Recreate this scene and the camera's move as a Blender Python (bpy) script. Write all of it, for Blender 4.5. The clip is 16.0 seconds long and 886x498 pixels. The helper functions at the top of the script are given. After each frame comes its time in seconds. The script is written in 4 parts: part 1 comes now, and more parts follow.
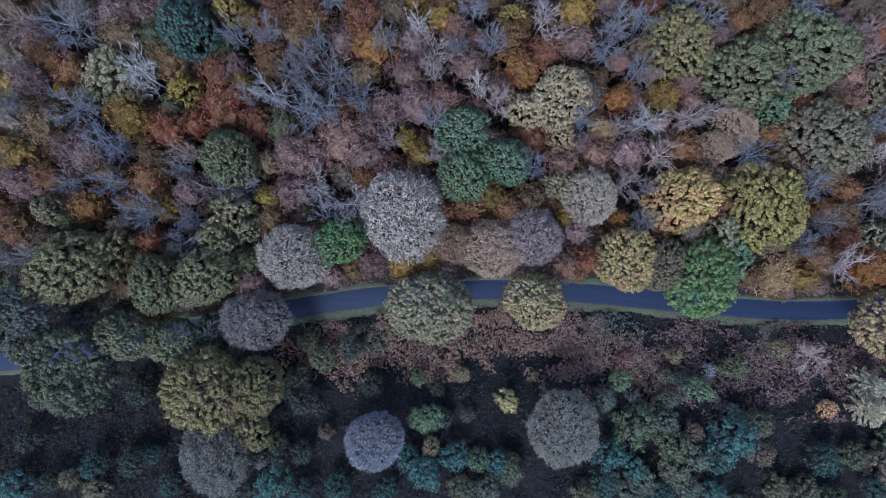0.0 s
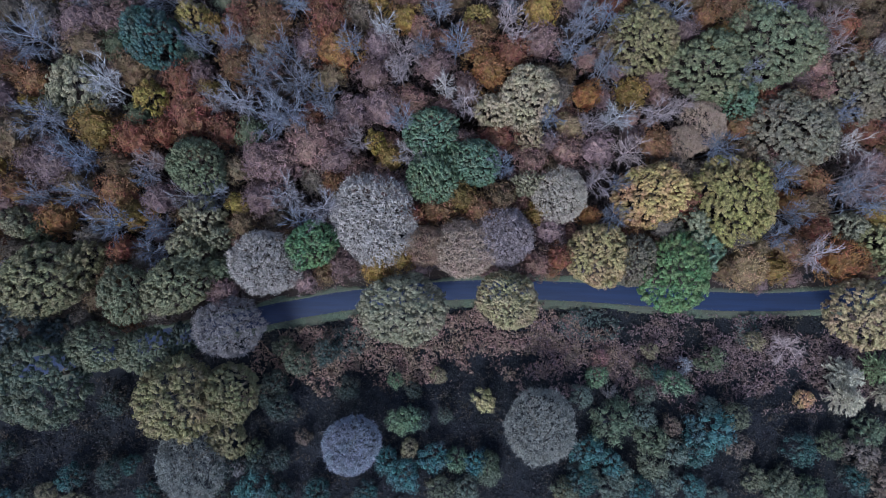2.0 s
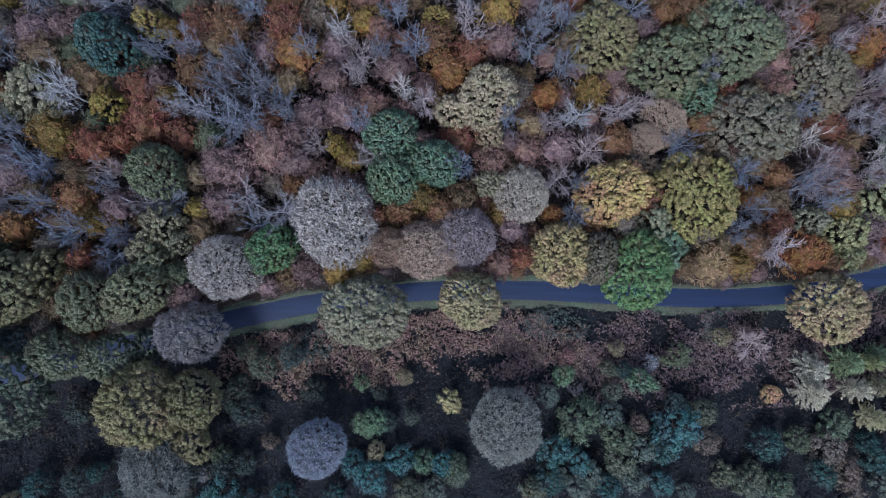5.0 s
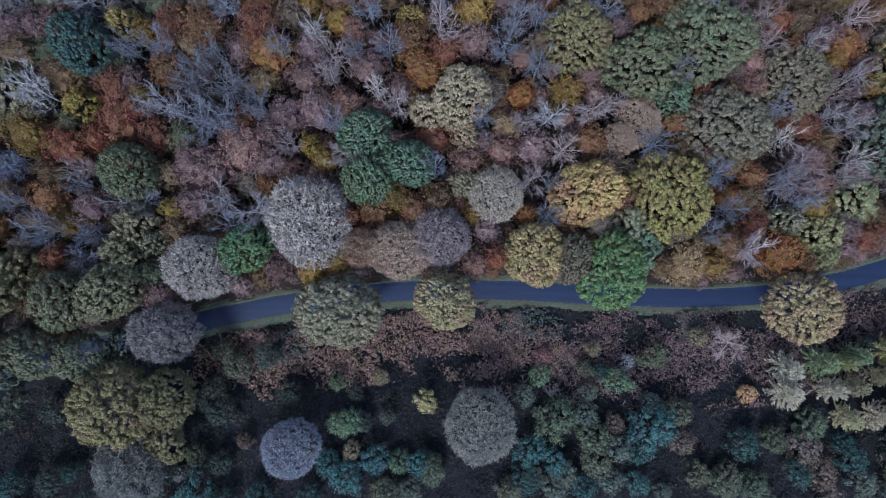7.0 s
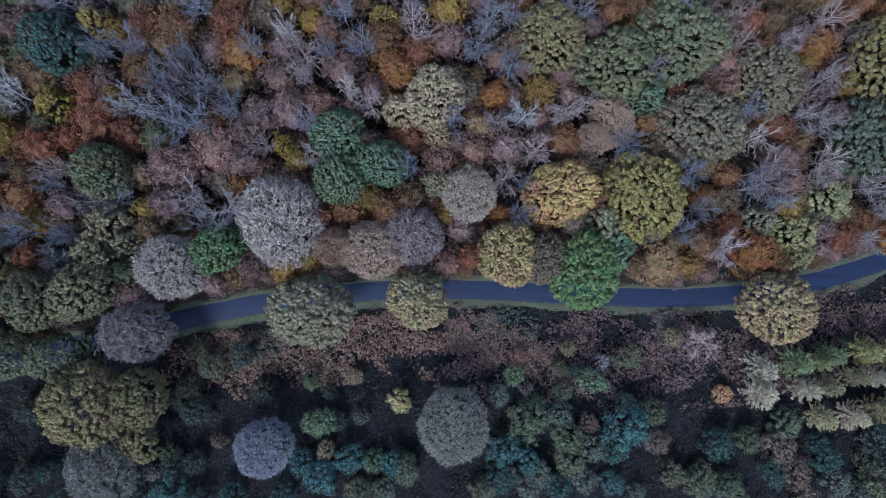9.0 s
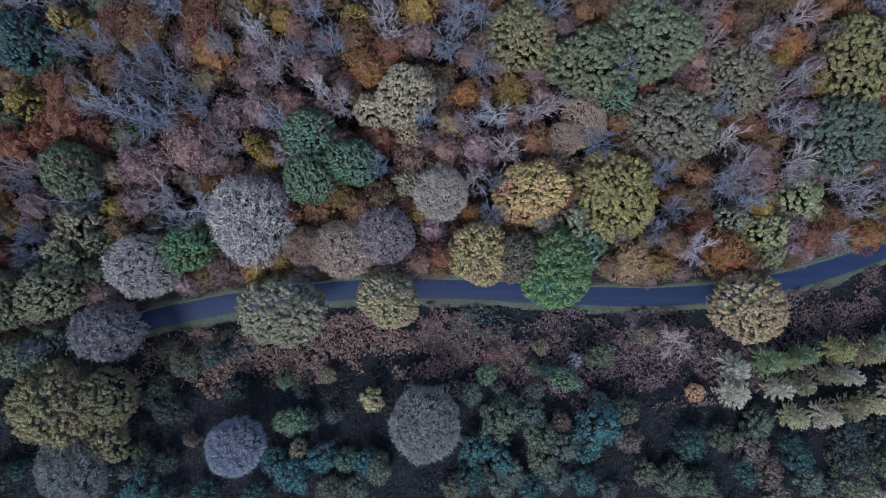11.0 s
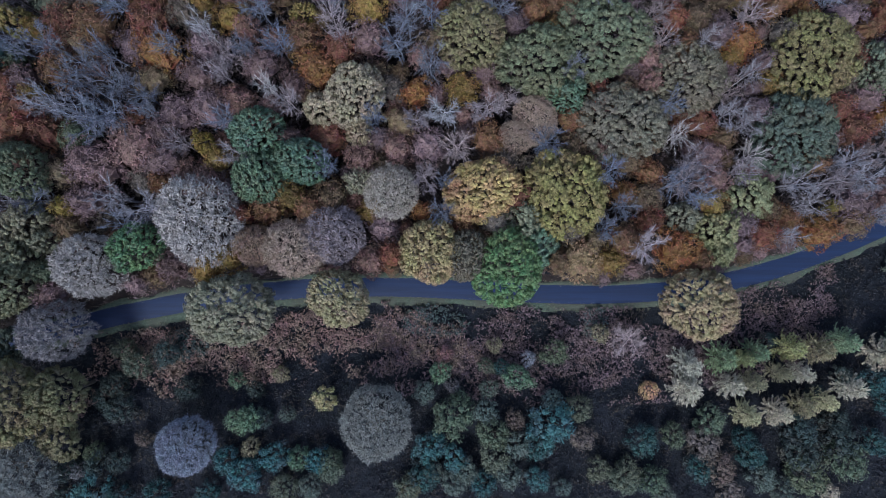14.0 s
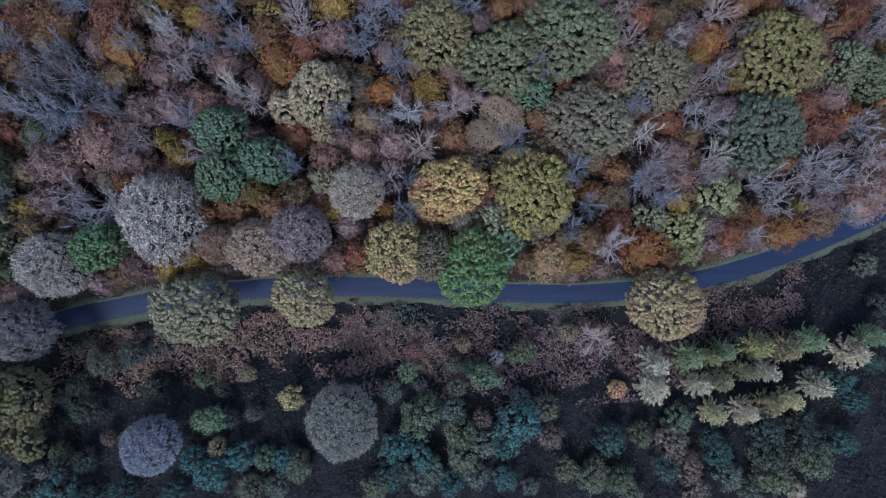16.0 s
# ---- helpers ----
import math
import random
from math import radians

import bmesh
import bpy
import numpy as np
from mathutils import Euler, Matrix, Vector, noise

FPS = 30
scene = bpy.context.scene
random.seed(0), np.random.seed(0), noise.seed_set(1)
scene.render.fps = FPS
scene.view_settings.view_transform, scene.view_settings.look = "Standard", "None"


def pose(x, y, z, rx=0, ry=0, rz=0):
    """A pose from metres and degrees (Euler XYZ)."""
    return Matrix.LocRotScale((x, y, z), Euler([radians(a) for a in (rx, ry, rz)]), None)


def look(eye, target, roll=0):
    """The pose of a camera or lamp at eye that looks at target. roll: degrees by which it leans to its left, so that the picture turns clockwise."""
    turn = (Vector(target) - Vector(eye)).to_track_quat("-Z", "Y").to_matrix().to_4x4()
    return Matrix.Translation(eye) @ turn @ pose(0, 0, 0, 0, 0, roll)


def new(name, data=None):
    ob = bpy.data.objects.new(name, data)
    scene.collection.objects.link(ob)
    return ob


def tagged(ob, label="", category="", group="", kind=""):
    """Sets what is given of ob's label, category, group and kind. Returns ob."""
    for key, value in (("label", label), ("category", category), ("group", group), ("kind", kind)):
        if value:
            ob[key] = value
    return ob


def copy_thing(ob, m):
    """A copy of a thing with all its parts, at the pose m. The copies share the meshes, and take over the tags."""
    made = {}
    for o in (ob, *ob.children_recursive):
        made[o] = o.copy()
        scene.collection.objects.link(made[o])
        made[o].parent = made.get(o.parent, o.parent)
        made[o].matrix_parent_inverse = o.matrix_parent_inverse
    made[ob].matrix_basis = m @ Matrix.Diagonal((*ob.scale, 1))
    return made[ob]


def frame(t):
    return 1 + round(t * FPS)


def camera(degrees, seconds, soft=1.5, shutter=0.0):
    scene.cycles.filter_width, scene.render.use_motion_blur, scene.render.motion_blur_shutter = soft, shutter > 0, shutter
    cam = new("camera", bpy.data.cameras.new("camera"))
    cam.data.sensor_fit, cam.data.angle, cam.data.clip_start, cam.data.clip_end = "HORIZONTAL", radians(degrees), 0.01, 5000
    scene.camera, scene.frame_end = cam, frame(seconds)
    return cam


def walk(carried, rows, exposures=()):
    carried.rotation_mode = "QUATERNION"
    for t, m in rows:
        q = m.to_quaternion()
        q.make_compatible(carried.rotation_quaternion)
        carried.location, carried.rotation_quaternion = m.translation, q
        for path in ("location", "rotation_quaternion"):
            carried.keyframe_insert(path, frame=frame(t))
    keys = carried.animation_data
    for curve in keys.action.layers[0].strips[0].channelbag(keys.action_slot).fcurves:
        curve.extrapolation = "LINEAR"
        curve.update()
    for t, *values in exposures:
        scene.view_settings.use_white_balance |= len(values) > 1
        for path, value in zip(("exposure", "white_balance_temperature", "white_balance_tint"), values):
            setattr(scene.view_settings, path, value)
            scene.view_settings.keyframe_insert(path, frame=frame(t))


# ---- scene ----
# Autumn wood either side of a narrow lane, seen straight down from a drone.
cam = camera(68.0, 16.0, soft=0.5)
ROWS = [
    (0.0, 0.00, 0.00, 120.00, 0.22, 0.59, 2.70),
    (0.5, 1.00, 0.10, 119.97, 0.22, 0.48, 2.32),
    (1.0, 2.02, 0.20, 119.94, 0.22, 0.36, 1.90),
    (1.5, 3.02, 0.30, 119.92, 0.21, 0.26, 1.52),
    (2.0, 4.03, 0.39, 119.89, 0.21, 0.16, 1.12),
    (2.5, 5.03, 0.47, 119.87, 0.21, 0.08, 0.73),
    (3.0, 6.07, 0.54, 119.84, 0.23, -0.01, 0.35),
    (3.5, 7.09, 0.59, 119.83, 0.23, -0.04, 0.15),
    (4.0, 8.13, 0.61, 119.82, 0.23, -0.04, 0.11),
    (6.5, 13.53, 0.63, 119.88, 0.22, -0.06, 0.11),
    (7.0, 14.67, 0.63, 119.90, 0.22, -0.07, 0.12),
    (7.5, 15.84, 0.63, 119.93, 0.21, -0.06, 0.13),
    (8.0, 17.06, 0.65, 119.96, 0.21, -0.05, 0.14),
    (8.5, 18.28, 0.67, 119.99, 0.20, -0.01, 0.14),
    (9.0, 19.56, 0.69, 120.02, 0.18, 0.01, 0.15),
    (11.5, 26.11, 0.87, 120.15, 0.01, 0.07, 0.11),
    (12.0, 27.48, 0.92, 120.17, -0.03, 0.04, 0.08),
    (12.5, 28.85, 0.97, 120.16, -0.08, 0.01, 0.04),
    (13.0, 30.25, 1.04, 120.15, -0.14, -0.04, 0.02),
    (13.5, 31.65, 1.11, 120.11, -0.21, -0.09, -0.01),
    (14.0, 33.07, 1.19, 120.07, -0.26, -0.15, -0.03),
    (14.5, 34.46, 1.28, 120.03, -0.32, -0.20, -0.03),
    (15.0, 35.87, 1.36, 120.01, -0.37, -0.25, -0.02),
    (15.5, 37.26, 1.44, 119.98, -0.44, -0.30, -0.03),
    (16.0, 38.68, 1.52, 119.96, -0.49, -0.36, -0.03),
]
walk(cam, [(t, pose(x, y, z, rx, ry, rz)) for t, x, y, z, rx, ry, rz in ROWS], exposures=[(0.0, 1.42), (8.0, 1.34), (16.0, 1.27)])

# ---- light: an overcast evening sky, brighter to the south-west ----
SUN_HEIGHT, SUN_SIDE = 52, 197
world = bpy.data.worlds.new("sky")
scene.world = world
world.use_nodes = True
wn = world.node_tree.nodes
sky = wn.new("ShaderNodeTexSky")
sky.sky_type, sky.sun_disc = "NISHITA", False
sky.sun_elevation, sky.sun_rotation = radians(SUN_HEIGHT), radians(SUN_SIDE)
sky.air_density, sky.dust_density = 1.0, 1.5
world.node_tree.links.new(sky.outputs[0], wn["Background"].inputs[0])
wn["Background"].inputs[1].default_value = 0.11
sun = new("sun", bpy.data.lights.new("sun", "SUN"))
sun.data.energy, sun.data.angle, sun.data.color = 1.55, radians(12), (0.91, 0.99, 1.06)
a = radians(SUN_SIDE)
sun.matrix_world = look((200 * math.sin(a), 200 * math.cos(a), 200 * math.tan(radians(SUN_HEIGHT))), (0, 0, 0))


# ---- materials ----
def rgb(r, g, b):
    """A base colour from 0..255 display values."""
    return tuple((c / 255 / 12.92) if c < 10 else ((c / 255 + 0.055) / 1.055) ** 2.4 for c in (r, g, b))


def nodes(name, rough, spec=0.2):
    m = bpy.data.materials.new(name)
    m.use_nodes = True
    n, l = m.node_tree.nodes, m.node_tree.links
    p = n["Principled BSDF"]
    p.inputs["Roughness"].default_value, p.inputs["Specular IOR Level"].default_value = rough, spec
    return m, n, l, p


def mix(n, l, fac, a, b, how="MIX"):
    x = n.new("ShaderNodeMix")
    x.data_type, x.blend_type = "RGBA", how
    for sock, v in ((x.inputs[0], fac), (x.inputs[6], a), (x.inputs[7], b)):
        if isinstance(v, (int, float)):
            sock.default_value = v
        elif isinstance(v, tuple):
            sock.default_value = (*v, 1)
        else:
            l.new(v, sock)
    return x.outputs[2]


def fractal(n, l, scale, detail=4.0, rough=0.6, stretch=(1, 1, 1)):
    c, t = n.new("ShaderNodeTexCoord"), n.new("ShaderNodeTexNoise")
    t.inputs["Scale"].default_value, t.inputs["Detail"].default_value, t.inputs["Roughness"].default_value = scale, detail, rough
    k = n.new("ShaderNodeMapping")
    k.inputs["Scale"].default_value = stretch
    l.new(c.outputs["Object"], k.inputs["Vector"])
    l.new(k.outputs[0], t.inputs["Vector"])
    return t.outputs["Fac"]


def steps(n, l, fac, lo, hi, a=(0, 0, 0), b=(1, 1, 1)):
    r = n.new("ShaderNodeValToRGB")
    r.color_ramp.elements[0].position, r.color_ramp.elements[1].position = lo, hi
    r.color_ramp.elements[0].color, r.color_ramp.elements[1].color = (*a, 1), (*b, 1)
    l.new(fac, r.inputs[0])
    return r.outputs[0]


def plant_material(name, leafy, rough=0.65, patch=0.28, spread=0.45, hue=0.05):
    """Leaves or twigs in the colour of their tree, each one a little lighter, darker or browner than the next."""
    m, n, l, p = nodes(name, rough)
    info, geo = n.new("ShaderNodeObjectInfo"), n.new("ShaderNodeNewGeometry")
    hsv, mr, hr = n.new("ShaderNodeHueSaturation"), n.new("ShaderNodeMapRange"), n.new("ShaderNodeMapRange")
    mr.inputs["To Min"].default_value, mr.inputs["To Max"].default_value = 1 - spread, 1 + spread
    l.new(geo.outputs["Random Per Island"], mr.inputs["Value"])
    l.new(mr.outputs[0], hsv.inputs["Value"])
    hr.inputs["From Min"].default_value, hr.inputs["From Max"].default_value = 0.3, 0.7
    hr.inputs["To Min"].default_value, hr.inputs["To Max"].default_value = 0.5 - hue, 0.5 + hue
    l.new(fractal(n, l, 0.35), hr.inputs["Value"])
    l.new(hr.outputs[0], hsv.inputs["Hue"])
    l.new(info.outputs["Color"], hsv.inputs["Color"])
    browner = mix(n, l, steps(n, l, fractal(n, l, 0.3, 3), 0.46, 0.7, b=(patch,) * 3), hsv.outputs[0], rgb(112, 98, 80))
    fine = steps(n, l, fractal(n, l, 3.6, 3, 0.7), 0.34, 0.66, (0.62,) * 3, (1.42,) * 3)
    browner = mix(n, l, 1.0, browner, fine, "MULTIPLY")
    l.new(browner, p.inputs["Base Color"])
    if leafy:
        t, ad = n.new("ShaderNodeBsdfTranslucent"), n.new("ShaderNodeMixShader")
        ad.inputs[0].default_value = 0.18
        l.new(browner, t.inputs[0])
        l.new(p.outputs[0], ad.inputs[1])
        l.new(t.outputs[0], ad.inputs[2])
        l.new(ad.outputs[0], n["Material Output"].inputs[0])
    return m


LEAF = plant_material("autumn_leaf", True)
TWIG = plant_material("twig", False, 0.8, 0.12, 0.4, 0.025)


def bark_material():
    m, n, l, p = nodes("bark", 0.85)
    v = fractal(n, l, 6, 6)
    l.new(steps(n, l, v, 0.3, 0.7, rgb(58, 50, 44), rgb(120, 112, 104)), p.inputs["Base Color"])
    b = n.new("ShaderNodeBump")
    b.inputs["Strength"].default_value = 0.6
    l.new(v, b.inputs["Height"])
    l.new(b.outputs[0], p.inputs["Normal"])
    return m


BARK = bark_material()


def soil_material():
    m, n, l, p = nodes("shaded_litter_soil", 0.9)
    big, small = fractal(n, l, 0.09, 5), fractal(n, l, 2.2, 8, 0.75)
    # The bluish tone of shadows between plants is painted into the soil colour.
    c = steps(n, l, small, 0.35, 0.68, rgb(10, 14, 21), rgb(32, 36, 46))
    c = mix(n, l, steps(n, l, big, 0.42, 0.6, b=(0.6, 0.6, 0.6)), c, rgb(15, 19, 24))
    l.new(c, p.inputs["Base Color"])
    b = n.new("ShaderNodeBump")
    b.inputs["Strength"].default_value, b.inputs["Distance"].default_value = 0.9, 0.3
    l.new(small, b.inputs["Height"])
    l.new(b.outputs[0], p.inputs["Normal"])
    return m


def asphalt_material():
    m, n, l, p = nodes("sky_tinted_asphalt", 0.6, 0.25)
    fine, wide = fractal(n, l, 18, 6, 0.7), fractal(n, l, 1.0, 4, stretch=(0.05, 1.1, 1))
    # Base colours carry the blue that the asphalt reflects from the sky.
    c = steps(n, l, fine, 0.3, 0.7, rgb(9, 21, 44), rgb(17, 35, 66))
    c = mix(n, l, steps(n, l, wide, 0.4, 0.65, b=(0.5, 0.5, 0.5)), c, rgb(21, 42, 78))
    l.new(c, p.inputs["Base Color"])
    b = n.new("ShaderNodeBump")
    b.inputs["Strength"].default_value, b.inputs["Distance"].default_value = 0.3, 0.02
    l.new(fine, b.inputs["Height"])
    l.new(b.outputs[0], p.inputs["Normal"])
    return m


def verge_material():
    m, n, l, p = nodes("grass_verge", 0.9)
    fine, wide = fractal(n, l, 3.5, 7, 0.75), fractal(n, l, 0.22, 4)
    c = steps(n, l, fine, 0.33, 0.68, rgb(30, 42, 38), rgb(84, 96, 84))
    c = mix(n, l, steps(n, l, wide, 0.42, 0.6, b=(0.75, 0.75, 0.75)), c, rgb(66, 68, 62))
    l.new(c, p.inputs["Base Color"])
    return m


def litter_material():
    m, n, l, p = nodes("fallen_beech_leaves", 0.9)
    small, wide = fractal(n, l, 3.0, 8, 0.8), fractal(n, l, 0.2, 4)
    c = steps(n, l, small, 0.35, 0.66, rgb(18, 16, 18), rgb(58, 48, 46))
    c = mix(n, l, steps(n, l, wide, 0.4, 0.62, b=(0.6, 0.6, 0.6)), c, rgb(30, 27, 30))
    l.new(c, p.inputs["Base Color"])
    b = n.new("ShaderNodeBump")
    b.inputs["Strength"].default_value, b.inputs["Distance"].default_value = 0.9, 0.2
    l.new(small, b.inputs["Height"])
    l.new(b.outputs[0], p.inputs["Normal"])
    return m


SOIL, ASPHALT, VERGE, LITTER = soil_material(), asphalt_material(), verge_material(), litter_material()

def leaf(r, g, b, pale=0.2):
    """A muted autumn colour: the hue washed out towards grey."""
    grey = 0.3 * r + 0.55 * g + 0.15 * b
    return rgb(*(c + (grey - c) * pale for c in (r, g, b)))


OLIVE, OLIVEGOLD, OLIVEPALE = leaf(104, 100, 72), leaf(144, 130, 92), leaf(132, 126, 98)
GREENOLIVE, GREEN, GREENBRIGHT = leaf(88, 97, 74), leaf(80, 108, 88), leaf(80, 112, 68)
SAGE, SAGEPALE, KHAKI = leaf(101, 107, 86), leaf(116, 116, 98), leaf(116, 114, 92)
TEAL, TEALGREEN, SKYTEAL, DARK, SLATE, EMERALD = leaf(48, 82, 82), leaf(72, 84, 72), leaf(62, 94, 102), leaf(60, 74, 68), leaf(70, 80, 82), leaf(76, 118, 84)
GOLD, GOLDOLIVE, YELLOWOLIVE, YELLOW = leaf(160, 130, 84), leaf(108, 102, 72), leaf(120, 109, 62, 0.18), leaf(134, 116, 54)
BEIGE, BEIGEGOLD, TANOLIVE, PALEOLIVE = leaf(140, 128, 106), leaf(134, 120, 92), leaf(100, 94, 80), leaf(116, 120, 84)
TAN, TANGOLD, TANPINK, BROWNPINK = leaf(124, 106, 84), leaf(156, 126, 92), leaf(148, 130, 120), leaf(140, 117, 106)
RED, RUSSET, ORANGE, ORANGEPALE = leaf(108, 66, 55, 0.06), leaf(110, 79, 60, 0.06), leaf(124, 82, 50, 0.12), leaf(160, 130, 92)
BROWN, OCHRE, MAUVE, PINK = leaf(98, 80, 64, 0.1), leaf(122, 98, 54, 0.1), leaf(108, 88, 94, 0.1), leaf(126, 94, 90, 0.1)
GREY, GREYPALE, GREYMAUVE, GREYOLIVE = leaf(138, 135, 137), leaf(156, 145, 134), leaf(116, 111, 116), leaf(100, 102, 100)
BLUE, BLUEWHITE, WHITE = leaf(98, 107, 128, 0.2), leaf(132, 130, 142), leaf(156, 154, 160)
LILAC, PINKGREY, PINKWHITE = leaf(108, 115, 134), leaf(132, 118, 124), leaf(146, 132, 138)
WHITEPALE, GREENPALE, YELLOWGREEN, YELLOWPALE, PALEYELLOW = leaf(166, 160, 142), leaf(112, 136, 102), leaf(142, 148, 98), leaf(166, 160, 120), leaf(172, 164, 110)
# All but MOSS: dimmed copies of colours above, for the heath's weaker light.
SAGEDIM, OLIVEDIM, GREENDIM, TANDIM = leaf(78, 92, 88), leaf(82, 92, 78), leaf(76, 92, 74), leaf(98, 88, 82)
MOSS, TEALDIM, SKYDIM, DARKDIM = leaf(106, 102, 66), leaf(42, 74, 80), leaf(50, 90, 100), leaf(50, 64, 66)
HUES = {
    # Dimmed copies, named by the darkened colour they show (MOSS aside).
    SAGEDIM: "dark sage", OLIVEDIM: "dark olive", GREENDIM: "dark dull green", TANDIM: "dull brown", TEALDIM: "dark teal",
    MOSS: "mossy olive", SKYDIM: "blue-green", DARKDIM: "very dark green",
    OLIVE: "olive green", OLIVEGOLD: "golden olive", OLIVEPALE: "pale olive", GREENOLIVE: "dull green", GREEN: "deep green",
    GREENBRIGHT: "bright green", SAGE: "grey green", SAGEPALE: "pale sage", KHAKI: "khaki", TEAL: "dark blue-green",
    TEALGREEN: "dark green", SKYTEAL: "bluish green", DARK: "dark green", EMERALD: "rich green", SLATE: "slate grey", GOLD: "golden orange",
    GOLDOLIVE: "golden brown", YELLOWOLIVE: "yellow olive", YELLOW: "yellow", BEIGE: "beige", BEIGEGOLD: "golden beige",
    TANOLIVE: "tan olive", PALEOLIVE: "pale yellow-green", TAN: "tan", TANGOLD: "golden tan", TANPINK: "pinkish tan",
    BROWNPINK: "pinkish brown", RED: "dark red", RUSSET: "russet", ORANGE: "rusty orange", ORANGEPALE: "pale orange",
    BROWN: "brown", OCHRE: "ochre", MAUVE: "mauve brown", PINK: "pinkish russet", GREY: "grey", GREYPALE: "pale grey",
    GREYMAUVE: "mauve grey", GREYOLIVE: "olive grey", BLUE: "blue-grey", BLUEWHITE: "bluish white", WHITE: "silvery white",
    LILAC: "pale blue-grey", PINKGREY: "pinkish grey", PINKWHITE: "pinkish white", WHITEPALE: "creamy white", GREENPALE: "pale green",
    YELLOWGREEN: "yellow-green", YELLOWPALE: "pale yellow", PALEYELLOW: "light yellow",
}

# ---- the lane and the ground ----
LANE = [(-82.8, -24.42), (-67.2, -21.4), (-52.9, -18.22), (-38.0, -14.99), (-28.7, -12.55), (-28.3, -10.74), (-20.3, -9.93), (-13.1, -9.21), (1.7, -7.75), (14.6, -6.9), (29.8, -7.01), (40.8, -7.23), (55.2, -7.68), (72.6, -7.97), (71.5, -8.15), (79.9, -7.67), (91.0, -5.67), (98.7, -3.02), (107.6, 0.08), (116.4, 3.5), (125.3, 7.5)]
LX, LY = np.array([p[0] for p in LANE]), np.array([p[1] for p in LANE])
LANE_HALF = 1.9


def lane_y(x):
    """The y of the lane's middle, smoothed, and carried on straight past its ends."""
    fit = np.polynomial.polynomial.Polynomial.fit(LX, LY, 6)
    lo, hi = LX.min(), LX.max()
    c = np.clip(x, lo, hi)
    slope = fit.deriv()
    return fit(c) + np.where(x < lo, slope(lo) * (x - lo), 0) + np.where(x > hi, slope(hi) * (x - hi), 0)


def level(x):
    """The height of the lane, which falls gently from west to east."""
    return np.interp(x, (-90, -26, 7, 45, 66, 104, 130), (-1.5, -3.0, -5.4, -7.0, -8.2, -8.2, -8.0))


def ground_z(x, y):
    """Level across the lane, rising to the heath south of it and a little into the wood, with small hummocks."""
    s, n = np.clip((lane_y(x) - 4 - y) / 22, 0, 1), np.clip((y - lane_y(x) - 4) / 60, 0, 1)
    away = np.clip((np.abs(y - lane_y(x)) - 3.5) / 3, 0, 1)
    hummocks = 0.16 * np.sin(x * 0.71 + y * 0.3) + 0.14 * np.sin(y * 0.83 - x * 0.27) + 0.1 * np.sin(x * 1.9) * np.sin(y * 1.7)
    return level(x) + 2.6 * s * s * (3 - 2 * s) + 1.5 * n * n * (3 - 2 * n) + away * hummocks


def mesh_object(name, verts, faces, material, parent=None, label="", kind=""):
    me = bpy.data.meshes.new(name)
    me.from_pydata(verts, [], faces)
    me.materials.append(material)
    ob = new(name, me)
    if parent:
        ob.parent = parent
    return tagged(ob, label, kind=kind)


def sheet(name, xs, rows, material, label, lift=0.0, category="ground"):
    """A sheet over the ground: rows gives, for all xs, the y of each line of points and its rise."""
    verts, faces = [], []
    for ys, rise in rows:
        zs = ground_z(xs, ys) + rise + lift
        verts += [(float(a), float(b), float(c)) for a, b, c in zip(xs, ys, zs)]
    n = len(xs)
    for j in range(len(rows) - 1):
        faces += [(j * n + i, j * n + i + 1, (j + 1) * n + i + 1, (j + 1) * n + i) for i in range(n - 1)]
    return tagged(mesh_object(name, verts, faces, material), label, category, kind="structure")


far = np.array([-900.0, -500, -300, -200, -140])
xs = np.concatenate([far, np.arange(-100, 145, 2.0), -far[::-1] + 40])
ys_g = np.concatenate([far, np.arange(-75, 85, 2.0), -far[::-1]])
sheet("ground", xs, [(np.full_like(xs, y), -0.06) for y in ys_g], SOIL, "woodland soil strewn with fallen leaves, blue-black shadow tone put into its colour")
wx = np.arange(-100, 145, 2.0)
sheet("woodland_floor", wx, [(lane_y(wx) + k, -0.02 if k > 2.4 else -0.1) for k in (2.2, 2.6, *range(4, 86, 2))], LITTER, "carpet of fallen brown leaves on the woodland floor")
rx = np.arange(-100, 140, 0.6)
mid = lane_y(rx)
slope = np.gradient(mid, rx)
wide = np.sqrt(1 + slope**2)
rng = np.random.default_rng(5)
rag = np.convolve(rng.normal(size=len(rx) + 8), np.ones(9) / 9, "valid")
rag2 = np.convolve(rng.normal(size=len(rx) + 8), np.ones(9) / 9, "valid")
sheet("road", rx, [(mid + wide * LANE_HALF * k + (0.25 * rag * (k == -1) + 0.25 * rag2 * (k == 1)), 0.06 + 0.05 * (1 - k * k) if abs(k) < 1.01 else -0.1) for k in (-1.02, -1, -0.5, 0, 0.5, 1, 1.02)], ASPHALT, "narrow dark asphalt lane through the wood, the sky's blue put into its colour", category="road")
for side, w, r in ((-1, 1.3, rag), (1, 0.8, rag2)):
    rows = [(mid + side * wide * (LANE_HALF - 0.25 + (w + 0.9 * r + 0.25) * k), 0.03 + 0.09 * math.sin(math.pi * min(1, k * 1.2)) - 0.1 * (k == 1)) for k in (0, 0.25, 0.5, 0.75, 1)]
    sheet("verge", rx, rows if side > 0 else rows[::-1], VERGE, "narrow rough grass verge beside the lane", category="verge")


# ---- plants: shapes ----
def unit(v):
    return v / np.maximum(np.linalg.norm(v, axis=-1, keepdims=True), 1e-9)


